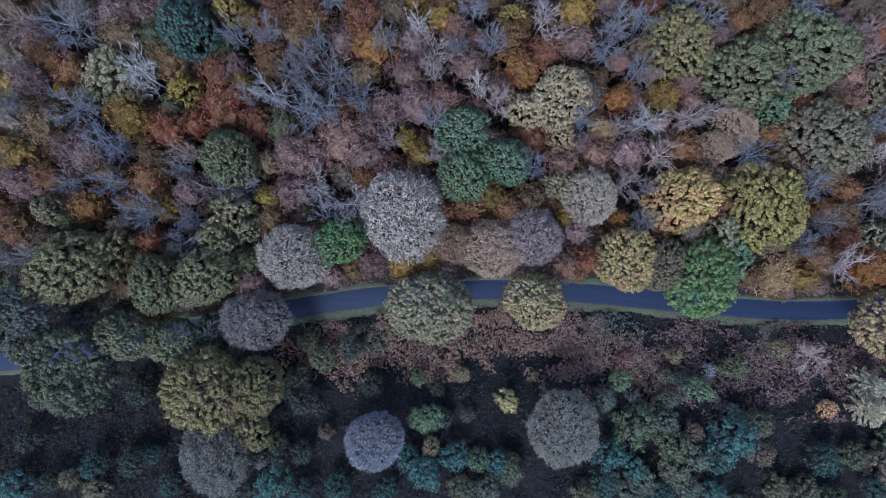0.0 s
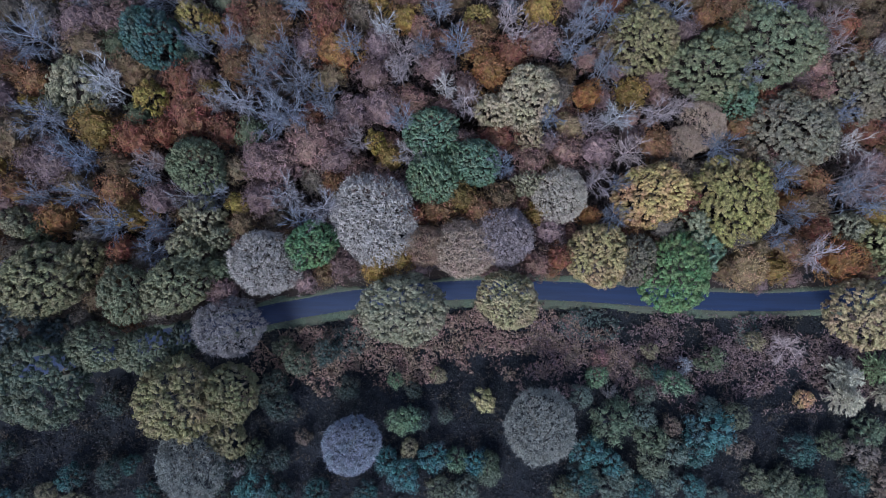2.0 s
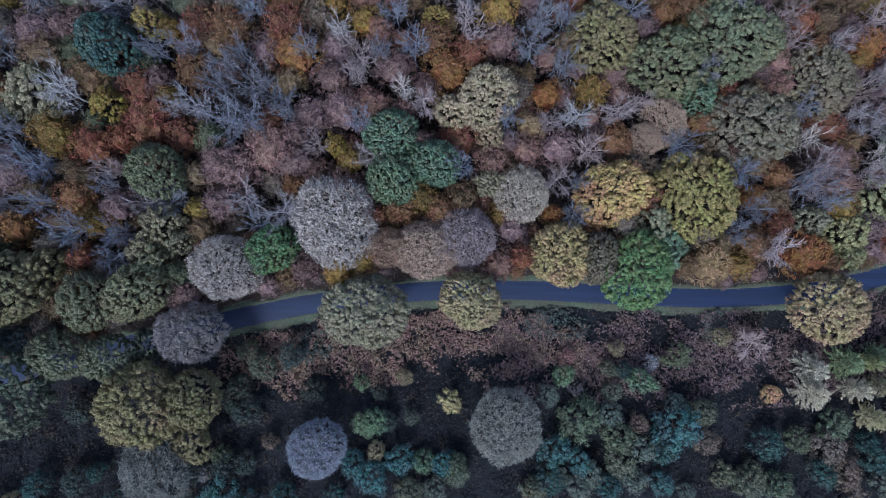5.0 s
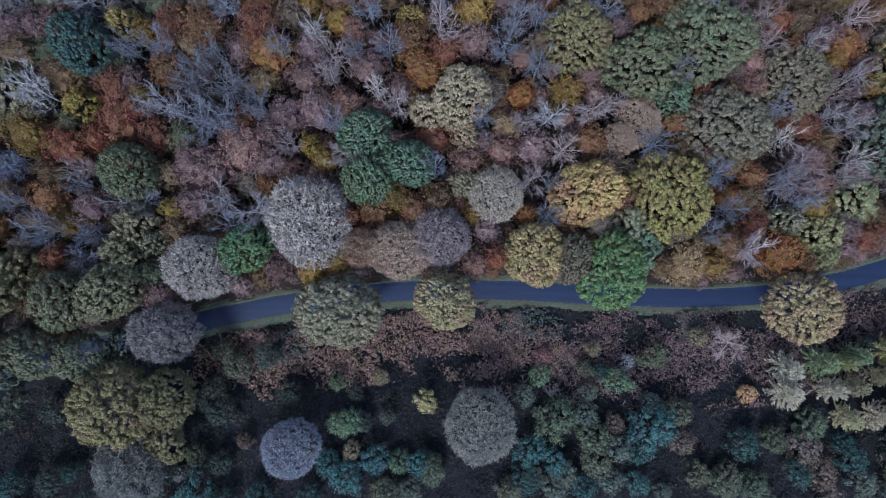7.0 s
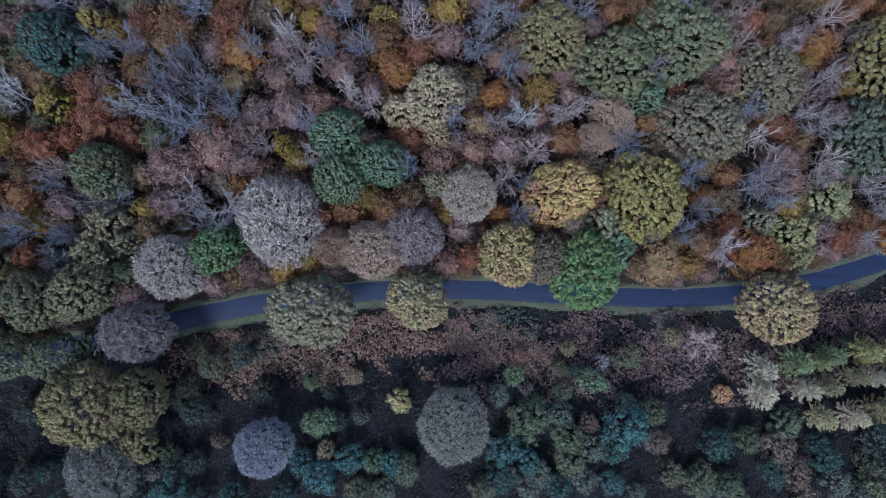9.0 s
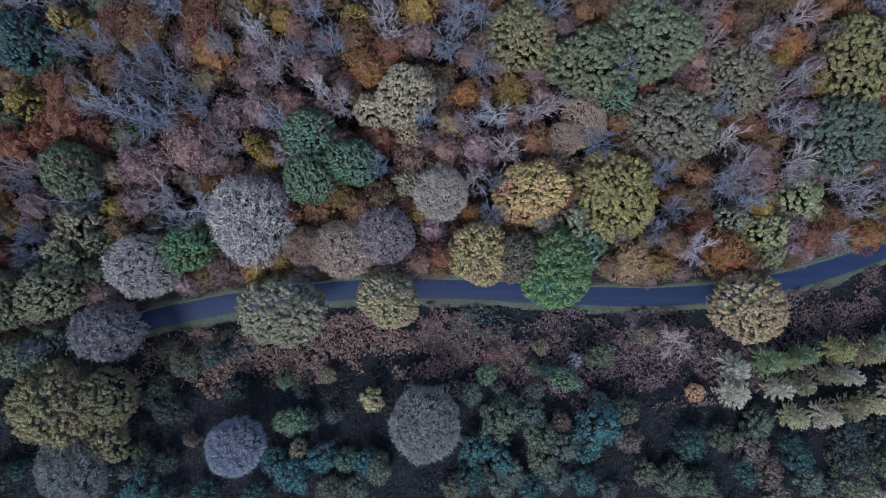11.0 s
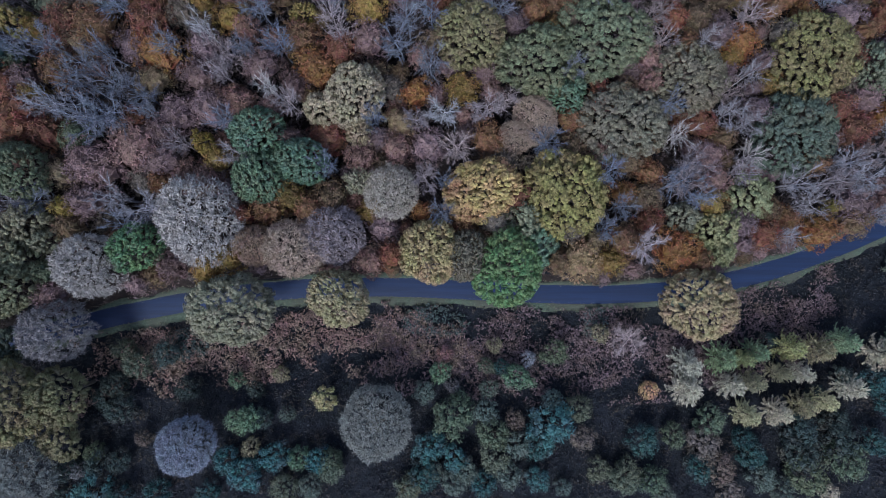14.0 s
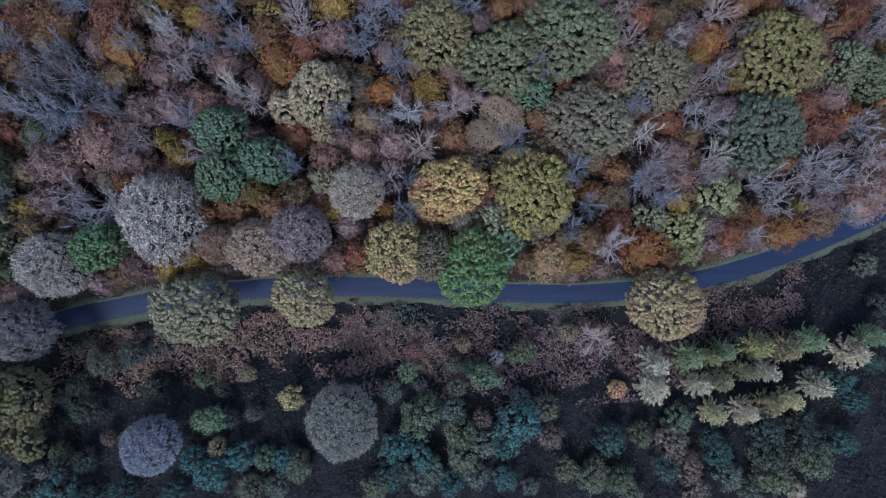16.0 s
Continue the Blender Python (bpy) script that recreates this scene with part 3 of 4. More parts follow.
# ---- the wood: x, y, crown radius, height, colour ----
oak(-45.4, 34.9, 5.08, 17.0, TEAL)
birch(-63.9, 33.9, 4.42, 17.4, BLUE)
birch(-71.9, 34.5, 2.95, 17.2, PINKGREY)
brown(-58.8, 37.9, 3.68, 13.6, MAUVE)
brown(-54.3, 38.8, 2.96, 13.0, MAUVE)
brown(-72.2, 32.5, 3.17, 12.9, MAUVE)
brown(-70.4, 30.1, 2.96, 12.8, RUSSET)
small_oak(-58.4, 26.9, 4.30, 15.6, KHAKI)
brown(-57.2, 34.0, 3.68, 13.7, BROWN)
birch(-51.6, 26.7, 3.50, 17.7, WHITE)
brown(-49.5, 30.8, 3.58, 13.6, BROWN)
small_oak(-46.5, 25.4, 2.56, 13.8, YELLOW)
birch(-61.9, 20.5, 4.05, 17.9, BLUE)
small_oak(-66.7, 24.1, 1.24, 12.5, YELLOW)
birch(-72.2, 27.1, 2.21, 17.3, PINKGREY)
brown(-72.7, 25.9, 3.48, 13.4, MAUVE)
birch(-72.7, 20.3, 2.40, 17.5, BLUE)
brown(-69.7, 18.7, 4.20, 14.3, BROWN)
brown(-74.0, 13.1, 3.48, 13.7, OCHRE)
birch(-56.1, 14.9, 3.50, 18.3, BLUE)
brown(-62.2, 13.6, 4.40, 14.8, MAUVE)
brown(-55.5, 20.4, 3.99, 14.4, OCHRE)
brown(-49.3, 18.8, 3.68, 14.1, RED)
brown(-51.6, 13.9, 3.16, 13.8, BROWN)
birch(-44.2, 14.1, 2.31, 18.0, PINKGREY)
brown(-41.4, 29.3, 3.38, 13.3, RED)
brown(-39.3, 23.0, 4.82, 14.7, RED)
brown(-33.9, 20.6, 2.97, 13.3, RED)
brown(-44.4, 20.1, 2.65, 13.1, RED)
oak(-37.6, 13.8, 4.64, 17.3, GREENOLIVE)
birch(-30.7, 24.6, 3.35, 17.1, BLUEWHITE)
brown(-31.9, 31.3, 3.49, 13.2, RUSSET)
birch(-31.9, 34.8, 2.79, 16.8, BLUE)
birch(-37.0, 34.0, 2.32, 17.0, BLUE)
brown(-38.2, 29.6, 2.65, 12.7, MAUVE)
birch(-27.0, 28.1, 2.61, 16.8, BLUE)
small_oak(-39.5, 39.5, 2.66, 13.4, YELLOWOLIVE)
brown(-36.3, 38.4, 2.13, 12.1, OCHRE)
brown(-31.3, 39.0, 3.70, 13.1, RED)
brown(-28.4, 36.6, 3.18, 12.7, BROWN)
brown(-32.2, 13.8, 2.13, 12.9, TAN)
brown(-27.8, 15.8, 3.70, 13.9, MAUVE)
brown(-36.8, 27.4, 1.81, 12.1, OCHRE)
birch(-24.6, 22.7, 3.74, 16.9, BLUE)
brown(-72.6, 8.4, 3.99, 14.4, MAUVE)
brown(-68.7, 9.6, 3.16, 13.7, RUSSET)
brown(-61.7, 4.8, 3.16, 14.1, ORANGE)
brown(-74.0, 0.4, 3.99, 14.6, RUSSET)
small_oak(-67.9, 3.9, 2.65, 14.5, KHAKI)
small_oak(-64.6, 2.4, 1.71, 13.8, GREENOLIVE)
birch(-55.7, 8.5, 2.58, 18.5, BLUE)
brown(-51.7, 9.6, 3.68, 14.5, RUSSET)
brown(-49.4, 5.9, 2.96, 14.0, OCHRE)
birch(-50.1, 4.6, 3.13, 18.4, BLUE)
brown(-44.8, 8.5, 2.96, 13.9, MAUVE)
birch(-42.8, 3.6, 2.31, 18.3, BLUE)
small_oak(-37.5, 5.2, 3.40, 15.1, KHAKI)
small_oak(-34.5, 2.2, 2.10, 14.1, KHAKI)
small_oak(-40.3, 1.0, 2.66, 14.6, KHAKI)
brown(-50.7, -0.4, 2.33, 13.6, RED)
oak(-62.8, -5.9, 6.75, 19.4, OLIVE)
small_oak(-57.2, -2.7, 3.56, 15.9, OLIVE)
oak(-48.7, -7.8, 4.61, 18.1, SAGE)
oak(-40.9, -6.2, 5.17, 18.2, SAGE)
small_oak(-38.5, -1.3, 3.21, 15.1, SAGE)
brown(-31.5, 7.8, 2.13, 13.1, YELLOW)
brown(-27.5, 8.9, 3.49, 13.9, MAUVE)
# Two dark trees added to hide the lane where it lies in deep shade.
small_oak(-41.0, -15.8, 2.65, 12.8, DARK)
small_oak(-61.2, -15.1, 2.83, 13.3, SLATE)
bare(-26.4, -2.1, 5.86, 16.9, GREY)
oak(-68.4, -12.7, 5.33, 18.6, SLATE)
small_oak(-71.8, -19.0, 3.57, 13.7, SLATE)
bare(-32.5, -13.3, 5.47, 16.9, GREYMAUVE)
oak(-54.1, -16.8, 4.60, 16.4, SAGE)
oak(-46.2, -17.6, 4.25, 15.9, SAGE)
oak(-62.1, -22.4, 7.27, 20.5, TEALGREEN)
oak(-39.5, -24.9, 6.86, 19.2, GOLDOLIVE)
oak(-31.4, -23.9, 4.76, 17.5, OLIVE)
small_oak(-32.8, -32.4, 3.27, 11.0, OLIVE)
bare(-38.5, -36.7, 6.12, 13.2, GREYOLIVE)
bare(-11.6, -33.7, 5.04, 10.6, LILAC)
bare(21.5, -30.2, 6.42, 11.3, GREYOLIVE)
brown(-26.4, 38.6, 4.43, 13.5, RUSSET)
brown(-17.0, 39.7, 3.84, 12.9, RED)
brown(-15.3, 34.9, 4.25, 13.4, ORANGE)
birch(-23.2, 33.6, 2.24, 16.4, BLUE)
birch(-25.9, 30.8, 2.61, 16.6, BLUE)
birch(-20.7, 28.6, 3.27, 16.6, BLUE)
brown(-16.6, 30.1, 2.78, 12.6, TAN)
birch(-12.2, 34.8, 2.26, 16.3, BLUE)
brown(-8.3, 36.1, 3.00, 12.5, MAUVE)
birch(-6.7, 37.6, 2.27, 16.1, WHITE)
brown(-3.7, 41.0, 2.69, 12.2, OCHRE)
brown(-9.0, 31.1, 3.21, 12.8, MAUVE)
birch(-4.1, 30.4, 2.27, 16.3, PINKWHITE)
brown(-2.0, 26.0, 3.54, 13.2, PINK)
brown(1.7, 32.8, 3.23, 12.8, MAUVE)
birch(0.0, 34.7, 1.90, 16.0, BLUE)
birch(5.2, 35.6, 2.67, 15.9, BLUE)
birch(2.1, 41.5, 2.85, 15.8, BLUE)
birch(3.7, 28.3, 2.28, 16.2, WHITE)
birch(7.1, 25.7, 2.67, 16.2, PINKWHITE)
brown(8.3, 38.1, 3.25, 12.5, RUSSET)
brown(11.2, 32.5, 4.10, 13.1, ORANGE)
brown(15.3, 36.0, 3.26, 12.3, RED)
small_oak(9.0, 42.0, 1.95, 12.2, YELLOWOLIVE)
birch(14.1, 41.0, 2.39, 15.3, PINKWHITE)
birch(16.1, 37.7, 2.30, 15.4, PINKWHITE)
brown(20.2, 37.9, 3.59, 12.3, MAUVE)
birch(-22.7, 22.9, 4.11, 16.9, BLUE)
brown(-19.3, 18.4, 4.87, 14.5, PINK)
brown(-19.2, 23.5, 2.36, 12.5, RED)
birch(-15.8, 23.7, 1.88, 16.7, BLUE)
brown(-12.5, 24.2, 3.53, 13.3, MAUVE)
brown(-7.0, 25.1, 3.85, 13.5, MAUVE)
brown(-15.4, 16.1, 3.52, 13.5, MAUVE)
birch(-11.0, 18.4, 2.26, 16.9, PINKGREY)
small_oak(-8.4, 19.3, 1.84, 13.0, YELLOW)
brown(-5.9, 16.4, 2.58, 12.9, OCHRE)
brown(-25.4, 14.9, 4.44, 14.3, MAUVE)
oak(1.4, 20.8, 4.56, 16.1, GREEN)
oak(1.7, 13.1, 4.75, 16.4, GREEN)
oak(8.5, 16.0, 4.59, 16.0, GREEN)
oak(18.0, 27.5, 5.37, 15.4, BEIGE)
small_oak(12.6, 25.2, 3.30, 13.6, BEIGE)
small_oak(18.7, 21.2, 2.55, 13.0, BEIGE)
birch(13.4, 15.5, 2.39, 16.2, BLUE)
brown(19.1, 16.7, 3.05, 12.7, PINK)
brown(25.2, 18.4, 3.05, 12.8, PINK)
brown(25.7, 23.1, 2.63, 12.0, TAN)
birch(28.8, 23.0, 2.32, 15.1, PINKGREY)
birch(33.2, 24.1, 3.11, 14.9, WHITE)
brown(30.7, 18.9, 3.29, 12.6, MAUVE)
birch(35.8, 18.1, 3.04, 13.7, PINKWHITE)
birch(27.3, 40.9, 3.39, 14.6, BLUE)
birch(31.5, 41.1, 2.43, 14.4, BLUE)
birch(25.9, 36.0, 3.20, 14.9, BLUE)
birch(31.3, 32.5, 3.11, 14.7, BLUE)
oak(38.1, 38.4, 6.23, 14.2, OLIVE)
brown(46.4, 41.0, 2.77, 10.9, MAUVE)
brown(49.9, 43.6, 2.77, 10.9, RUSSET)
oak(50.2, 33.8, 6.86, 14.3, GREENOLIVE)
oak(55.5, 28.1, 3.56, 13.5, GREEN)
oak(61.7, 38.4, 8.24, 14.5, GREENOLIVE)
oak(65.5, 23.1, 7.49, 14.8, TANOLIVE)
brown(36.7, 29.3, 3.08, 11.6, OCHRE)
brown(28.6, 28.6, 2.74, 11.7, ORANGE)
brown(40.8, 32.2, 2.43, 11.1, MAUVE)
birch(40.9, 25.3, 3.31, 12.9, PINKWHITE)
birch(44.6, 26.7, 2.16, 14.3, PINKWHITE)
bare(50.0, 24.1, 4.19, 12.2, TANPINK)
bare(46.4, 20.8, 3.16, 11.7, TANPINK)
brown(57.0, 24.2, 3.11, 11.7, RUSSET)
birch(67.9, -16.6, 3.7, 6.3, PINKGREY)
oak(-3.0, -9.7, 6.76, 17.7, SAGEPALE)
oak(15.2, -7.9, 5.18, 16.2, OLIVEPALE)
bare(-8.1, 5.6, 7.57, 17.8, GREY)
oak(-18.6, 1.0, 4.31, 16.9, EMERALD)
bare(7.3, 0.9, 5.41, 15.9, TANPINK)
bare(0.5, 1.3, 3.68, 14.8, BROWNPINK)
bare(13.9, 3.2, 5.45, 15.5, PINKGREY)
brown(20.3, -1.3, 3.05, 13.0, PINK)
brown(2.6, 7.8, 3.44, 13.7, RUSSET)
bare(24.1, 10.8, 4.90, 14.5, GREYPALE)
small_oak(18.7, 12.9, 2.55, 13.2, SAGEPALE)
brown(-7.6, -3.0, 3.00, 13.6, OCHRE)
brown(-13.4, -2.0, 2.99, 13.6, MAUVE)
oak(40.3, 11.1, 6.24, 15.1, GOLD)
oak(55.1, 10.5, 7.64, 15.4, YELLOWOLIVE)
small_oak(48.0, 5.4, 3.97, 13.3, SAGE)
oak(44.8, -2.7, 6.63, 15.4, GREENBRIGHT)
small_oak(50.4, 1.7, 3.77, 13.2, GREEN)
oak(31.1, 0.2, 5.62, 15.5, OLIVEGOLD)
oak(37.5, -0.5, 4.30, 14.8, TANOLIVE)
brown(58.0, -0.9, 3.98, 12.8, TANGOLD)
brown(60.8, 2.3, 2.01, 11.9, TAN)
birch(69.2, 1.3, 3.37, 14.7, PINKWHITE)
brown(66.4, 2.1, 3.66, 12.7, RUSSET)
brown(76.1, 0.5, 4.23, 12.5, ORANGE)
birch(62.2, 4.1, 2.57, 14.9, BLUE)
birch(65.4, 8.2, 2.57, 14.9, BLUE)
brown(66.3, 10.9, 2.46, 12.0, ORANGE)
brown(70.9, 14.5, 2.90, 11.9, RUSSET)
birch(74.9, 12.3, 3.48, 14.1, BLUE)
small_oak(77.2, 6.5, 2.62, 12.2, SAGEPALE)
brown(29.7, 7.4, 1.98, 12.0, ORANGE)
birch(33.3, 7.0, 2.43, 15.5, BLUE)
birch(34.0, 12.6, 1.76, 15.2, BLUE)
birch(30.3, 12.9, 2.90, 14.0, PINKGREY)
oak(79.7, -9.4, 6.60, 14.6, BEIGEGOLD)
birch(71.7, 42.7, 2.48, 13.3, PINKGREY)
brown(79.5, 42.6, 3.78, 11.0, BROWN)
birch(72.2, 37.8, 2.48, 13.3, PINKGREY)
oak(77.1, 31.1, 6.93, 13.6, TANOLIVE)
brown(87.2, 37.9, 3.68, 11.0, ORANGE)
brown(85.5, 35.4, 2.02, 10.4, OCHRE)
birch(87.8, 31.4, 2.49, 13.3, BLUEWHITE)
birch(87.9, 42.8, 3.28, 12.9, PINKGREY)
brown(99.0, 43.2, 2.80, 10.4, ORANGE)
oak(99.8, 35.0, 7.92, 13.8, MOSS)
oak(111.9, 33.7, 4.39, 12.8, SAGE)
oak(116.5, 31.6, 4.39, 12.9, GREENOLIVE)
brown(106.0, 42.7, 3.68, 10.8, MAUVE)
brown(114.2, 43.1, 3.36, 10.7, RED)
birch(116.8, 39.5, 2.60, 13.0, PINKGREY)
brown(114.9, 37.7, 2.80, 10.6, MAUVE)
oak(96.7, 21.4, 7.73, 14.2, TEALGREEN)
birch(84.3, 24.5, 3.19, 13.6, BLUEWHITE)
birch(74.8, 20.5, 2.79, 13.8, WHITE)
brown(80.6, 23.4, 3.12, 11.3, RED)
birch(87.6, 22.7, 2.49, 13.6, BLUEWHITE)
birch(88.3, 17.1, 2.79, 13.8, WHITE)
brown(81.8, 17.7, 3.12, 11.5, MAUVE)
birch(77.8, 15.7, 3.28, 13.9, PINKGREY)
brown(76.1, 24.4, 2.23, 11.0, RED)
brown(108.1, 22.4, 3.91, 11.7, RED)
brown(113.5, 24.9, 2.47, 10.9, ORANGE)
birch(114.0, 22.5, 3.00, 13.6, BLUEWHITE)
brown(110.4, 27.9, 3.35, 11.3, MAUVE)
birch(105.1, 16.1, 3.00, 13.9, BLUEWHITE)
birch(108.9, 17.3, 2.79, 13.8, PINKGREY)
birch(115.4, 17.4, 3.00, 13.8, PINKWHITE)
birch(75.8, 12.4, 3.28, 14.0, PINKGREY)
brown(82.7, 12.8, 3.12, 11.7, PINK)
small_oak(89.0, 10.1, 4.22, 12.7, PALEOLIVE)
small_oak(83.3, 3.9, 3.82, 12.7, PALEOLIVE)
small_oak(84.0, 0.1, 2.53, 12.1, PALEOLIVE)
birch(96.9, 12.4, 3.29, 14.0, BLUEWHITE)
birch(103.0, 12.4, 3.59, 14.0, PINKGREY)
birch(97.9, 8.4, 2.99, 14.1, BLUEWHITE)
brown(104.4, 8.3, 1.47, 11.0, YELLOW)
birch(108.9, 13.6, 3.40, 13.9, BLUEWHITE)
birch(115.4, 11.4, 3.59, 13.9, PINKWHITE)
brown(108.1, 8.5, 4.25, 12.1, MAUVE)
brown(115.4, 9.5, 4.03, 11.9, PINK)
birch(112.2, 6.5, 2.40, 14.0, BLUEWHITE)
brown(91.9, 3.4, 3.14, 11.9, RED)
birch(94.6, 2.6, 2.19, 14.1, BLUEWHITE)
brown(102.1, 3.9, 3.69, 12.0, ORANGE)
brown(108.3, 5.6, 3.14, 11.7, BROWN)
brown(96.1, 5.9, 2.69, 11.6, RUSSET)
brown(70.9, 5.9, 2.79, 12.0, RED)
brown(88.5, 1.4, 1.68, 11.3, MAUVE)

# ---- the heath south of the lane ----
young(-55.5, -28.4, 2.26, 5.3, DARKDIM)
young(-74.4, -37.5, 2.07, 5.0, DARKDIM)
young(-61.7, -41.1, 2.34, 5.5, TEALDIM)
young(-54.5, -40.3, 2.61, 5.9, DARKDIM)
young(-51.5, -39.0, 1.70, 4.3, TEALDIM)
young(-69.7, -44.6, 1.88, 4.6, DARKDIM)
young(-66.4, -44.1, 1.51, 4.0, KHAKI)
young(-75.1, -45.6, 2.61, 5.9, SKYDIM)
young(-48.1, -44.2, 1.88, 4.6, TEALDIM)
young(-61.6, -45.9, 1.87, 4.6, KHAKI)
young(-29.4, -35.9, 1.70, 4.3, GREENDIM)
young(-29.6, -42.9, 3.26, 7.2, SKYDIM)
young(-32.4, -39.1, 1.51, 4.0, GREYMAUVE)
young(-35.9, -44.8, 2.06, 5.0, SAGEDIM)
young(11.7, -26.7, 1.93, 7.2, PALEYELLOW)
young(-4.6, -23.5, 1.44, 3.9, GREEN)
young(-1.3, -25.3, 1.54, 4.0, DARKDIM)
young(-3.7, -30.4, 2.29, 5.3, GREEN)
young(0.3, -30.6, 1.72, 4.3, DARKDIM)
young(4.6, -29.8, 1.45, 3.9, SAGEDIM)
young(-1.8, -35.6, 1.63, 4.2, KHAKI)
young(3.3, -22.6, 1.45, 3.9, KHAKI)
young(-6.0, -37.7, 2.28, 5.3, SKYDIM)
young(-2.6, -40.3, 2.84, 6.3, SKYDIM)
young(2.6, -37.2, 2.66, 5.9, SKYDIM)
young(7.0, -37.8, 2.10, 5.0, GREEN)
young(10.4, -37.9, 2.38, 5.5, SKYDIM)
young(12.8, -39.8, 2.30, 5.3, OLIVEDIM)
young(4.3, -43.2, 2.48, 5.6, OLIVEDIM)
young(9.0, -43.0, 2.29, 5.3, SAGEDIM)
young(-18.3, -43.3, 2.35, 5.5, TEALDIM)
young(-20.9, -33.7, 1.33, 3.6, TANDIM)
young(-24.6, -44.1, 2.07, 5.0, TEALDIM)
young(-9.5, -43.5, 2.09, 5.0, TEALDIM)
young(33.6, -19.1, 1.56, 4.0, PINK)
young(32.9, -22.4, 2.15, 5.0, GREEN)
young(35.2, -25.1, 1.37, 3.6, GREYMAUVE)
young(29.8, -26.0, 1.94, 4.6, SAGEDIM)
young(43.2, -17.7, 1.47, 3.9, KHAKI)
young(41.6, -21.4, 1.57, 4.0, OLIVEDIM)
young(44.3, -21.7, 1.48, 3.9, TEALDIM)
young(47.3, -23.4, 2.54, 5.6, GREEN)
young(42.0, -25.5, 1.95, 4.6, SAGEDIM)
young(49.6, -20.2, 1.47, 3.9, BLUEWHITE)
young(54.5, -19.0, 2.45, 5.5, GREENDIM)
young(63.5, -15.6, 1.78, 4.3, KHAKI)
young(72.7, -26.4, 1.79, 2.6, ORANGEPALE)
young(35.3, -30.0, 3.82, 7.9, GREENDIM)
young(41.4, -29.6, 2.14, 5.0, SAGEDIM)
young(42.7, -33.5, 2.89, 6.3, GREENDIM)
young(46.7, -31.2, 1.94, 4.6, TANDIM)
young(53.8, -27.7, 1.96, 4.6, SAGEDIM)
young(53.2, -31.8, 4.03, 8.2, SKYDIM)
young(47.1, -35.8, 2.43, 5.5, SAGEDIM)
young(51.2, -35.9, 2.72, 5.9, TEALDIM)
young(58.8, -29.2, 2.45, 5.5, OLIVEDIM)
young(59.6, -34.9, 2.16, 5.0, TANDIM)
young(30.8, -35.9, 2.88, 6.3, SKYDIM)
young(35.6, -38.2, 2.33, 5.3, SKYDIM)
young(42.8, -38.1, 2.71, 5.9, OLIVEDIM)
young(45.5, -41.4, 2.43, 5.5, SAGEDIM)
young(29.8, -41.1, 2.69, 5.9, TEALDIM)
young(27.2, -43.6, 1.93, 4.6, KHAKI)
young(35.6, -42.5, 2.42, 5.5, SAGEDIM)
young(40.8, -43.0, 2.42, 5.5, TEALDIM)
young(50.9, -42.4, 2.14, 5.0, SKYDIM)
young(55.9, -44.2, 1.48, 3.9, SAGEDIM)
young(62.6, -40.7, 2.16, 5.0, OLIVEDIM)
young(67.2, -42.5, 2.73, 5.9, OLIVEDIM)
young(71.7, -43.2, 1.96, 4.6, DARKDIM)
larch(79.2, -21.2, 3.14, 9.0, WHITEPALE)
larch(78.9, -25.4, 3.14, 9.0, WHITEPALE)
larch(85.8, -20.0, 2.96, 9.0, GREENPALE)
larch(89.5, -19.9, 2.03, 9.0, YELLOWGREEN)
larch(87.0, -24.8, 2.57, 9.0, WHITEPALE)
larch(90.9, -24.2, 2.48, 9.0, OLIVEPALE)
larch(92.0, -18.7, 2.31, 9.0, GREENPALE)
larch(98.2, -17.9, 2.96, 9.0, YELLOWGREEN)
larch(96.1, -22.5, 2.02, 9.0, OLIVEPALE)
larch(99.8, -22.4, 2.21, 9.0, WHITEPALE)
larch(103.6, -18.2, 2.77, 9.0, OLIVEPALE)
larch(108.0, -16.6, 2.78, 9.0, GREENPALE)
larch(115.2, -18.9, 3.31, 9.0, WHITEPALE)
larch(119.2, -15.8, 2.58, 9.0, GREENPALE)
larch(89.6, -30.0, 2.48, 9.0, YELLOWPALE)
larch(95.2, -29.6, 2.56, 9.0, WHITEPALE)
larch(99.8, -28.5, 2.56, 9.0, OLIVEPALE)
larch(103.6, -27.4, 2.38, 9.0, YELLOWPALE)
larch(108.7, -24.9, 2.75, 9.0, WHITEPALE)
young(108.4, -23.3, 1.79, 4.3, SAGEDIM)
young(114.1, -24.3, 2.56, 5.6, TEALDIM)
young(116.3, -28.0, 2.56, 5.6, TEALDIM)
young(95.8, -17.1, 1.79, 4.3, DARKDIM)
young(103.3, -26.3, 1.59, 4.0, DARKDIM)
young(70.6, -35.2, 2.93, 6.3, TEALDIM)
young(76.6, -34.4, 2.17, 5.0, GREENDIM)
young(83.3, -31.6, 2.65, 5.8, GREENDIM)
young(82.2, -35.8, 2.93, 6.3, TANDIM)
young(90.0, -35.0, 1.98, 4.6, TEALDIM)
young(90.9, -37.7, 2.75, 5.9, TEALDIM)
young(81.2, -40.7, 2.46, 5.5, TEALDIM)
young(84.8, -40.3, 2.94, 6.3, TANDIM)
young(93.0, -42.3, 2.46, 5.5, SAGEDIM)
young(99.4, -33.3, 3.23, 6.8, DARKDIM)
young(106.7, -31.5, 2.36, 5.3, DARKDIM)
young(107.2, -35.4, 3.52, 7.3, DARKDIM)
young(100.3, -37.4, 3.52, 7.3, DARKDIM)
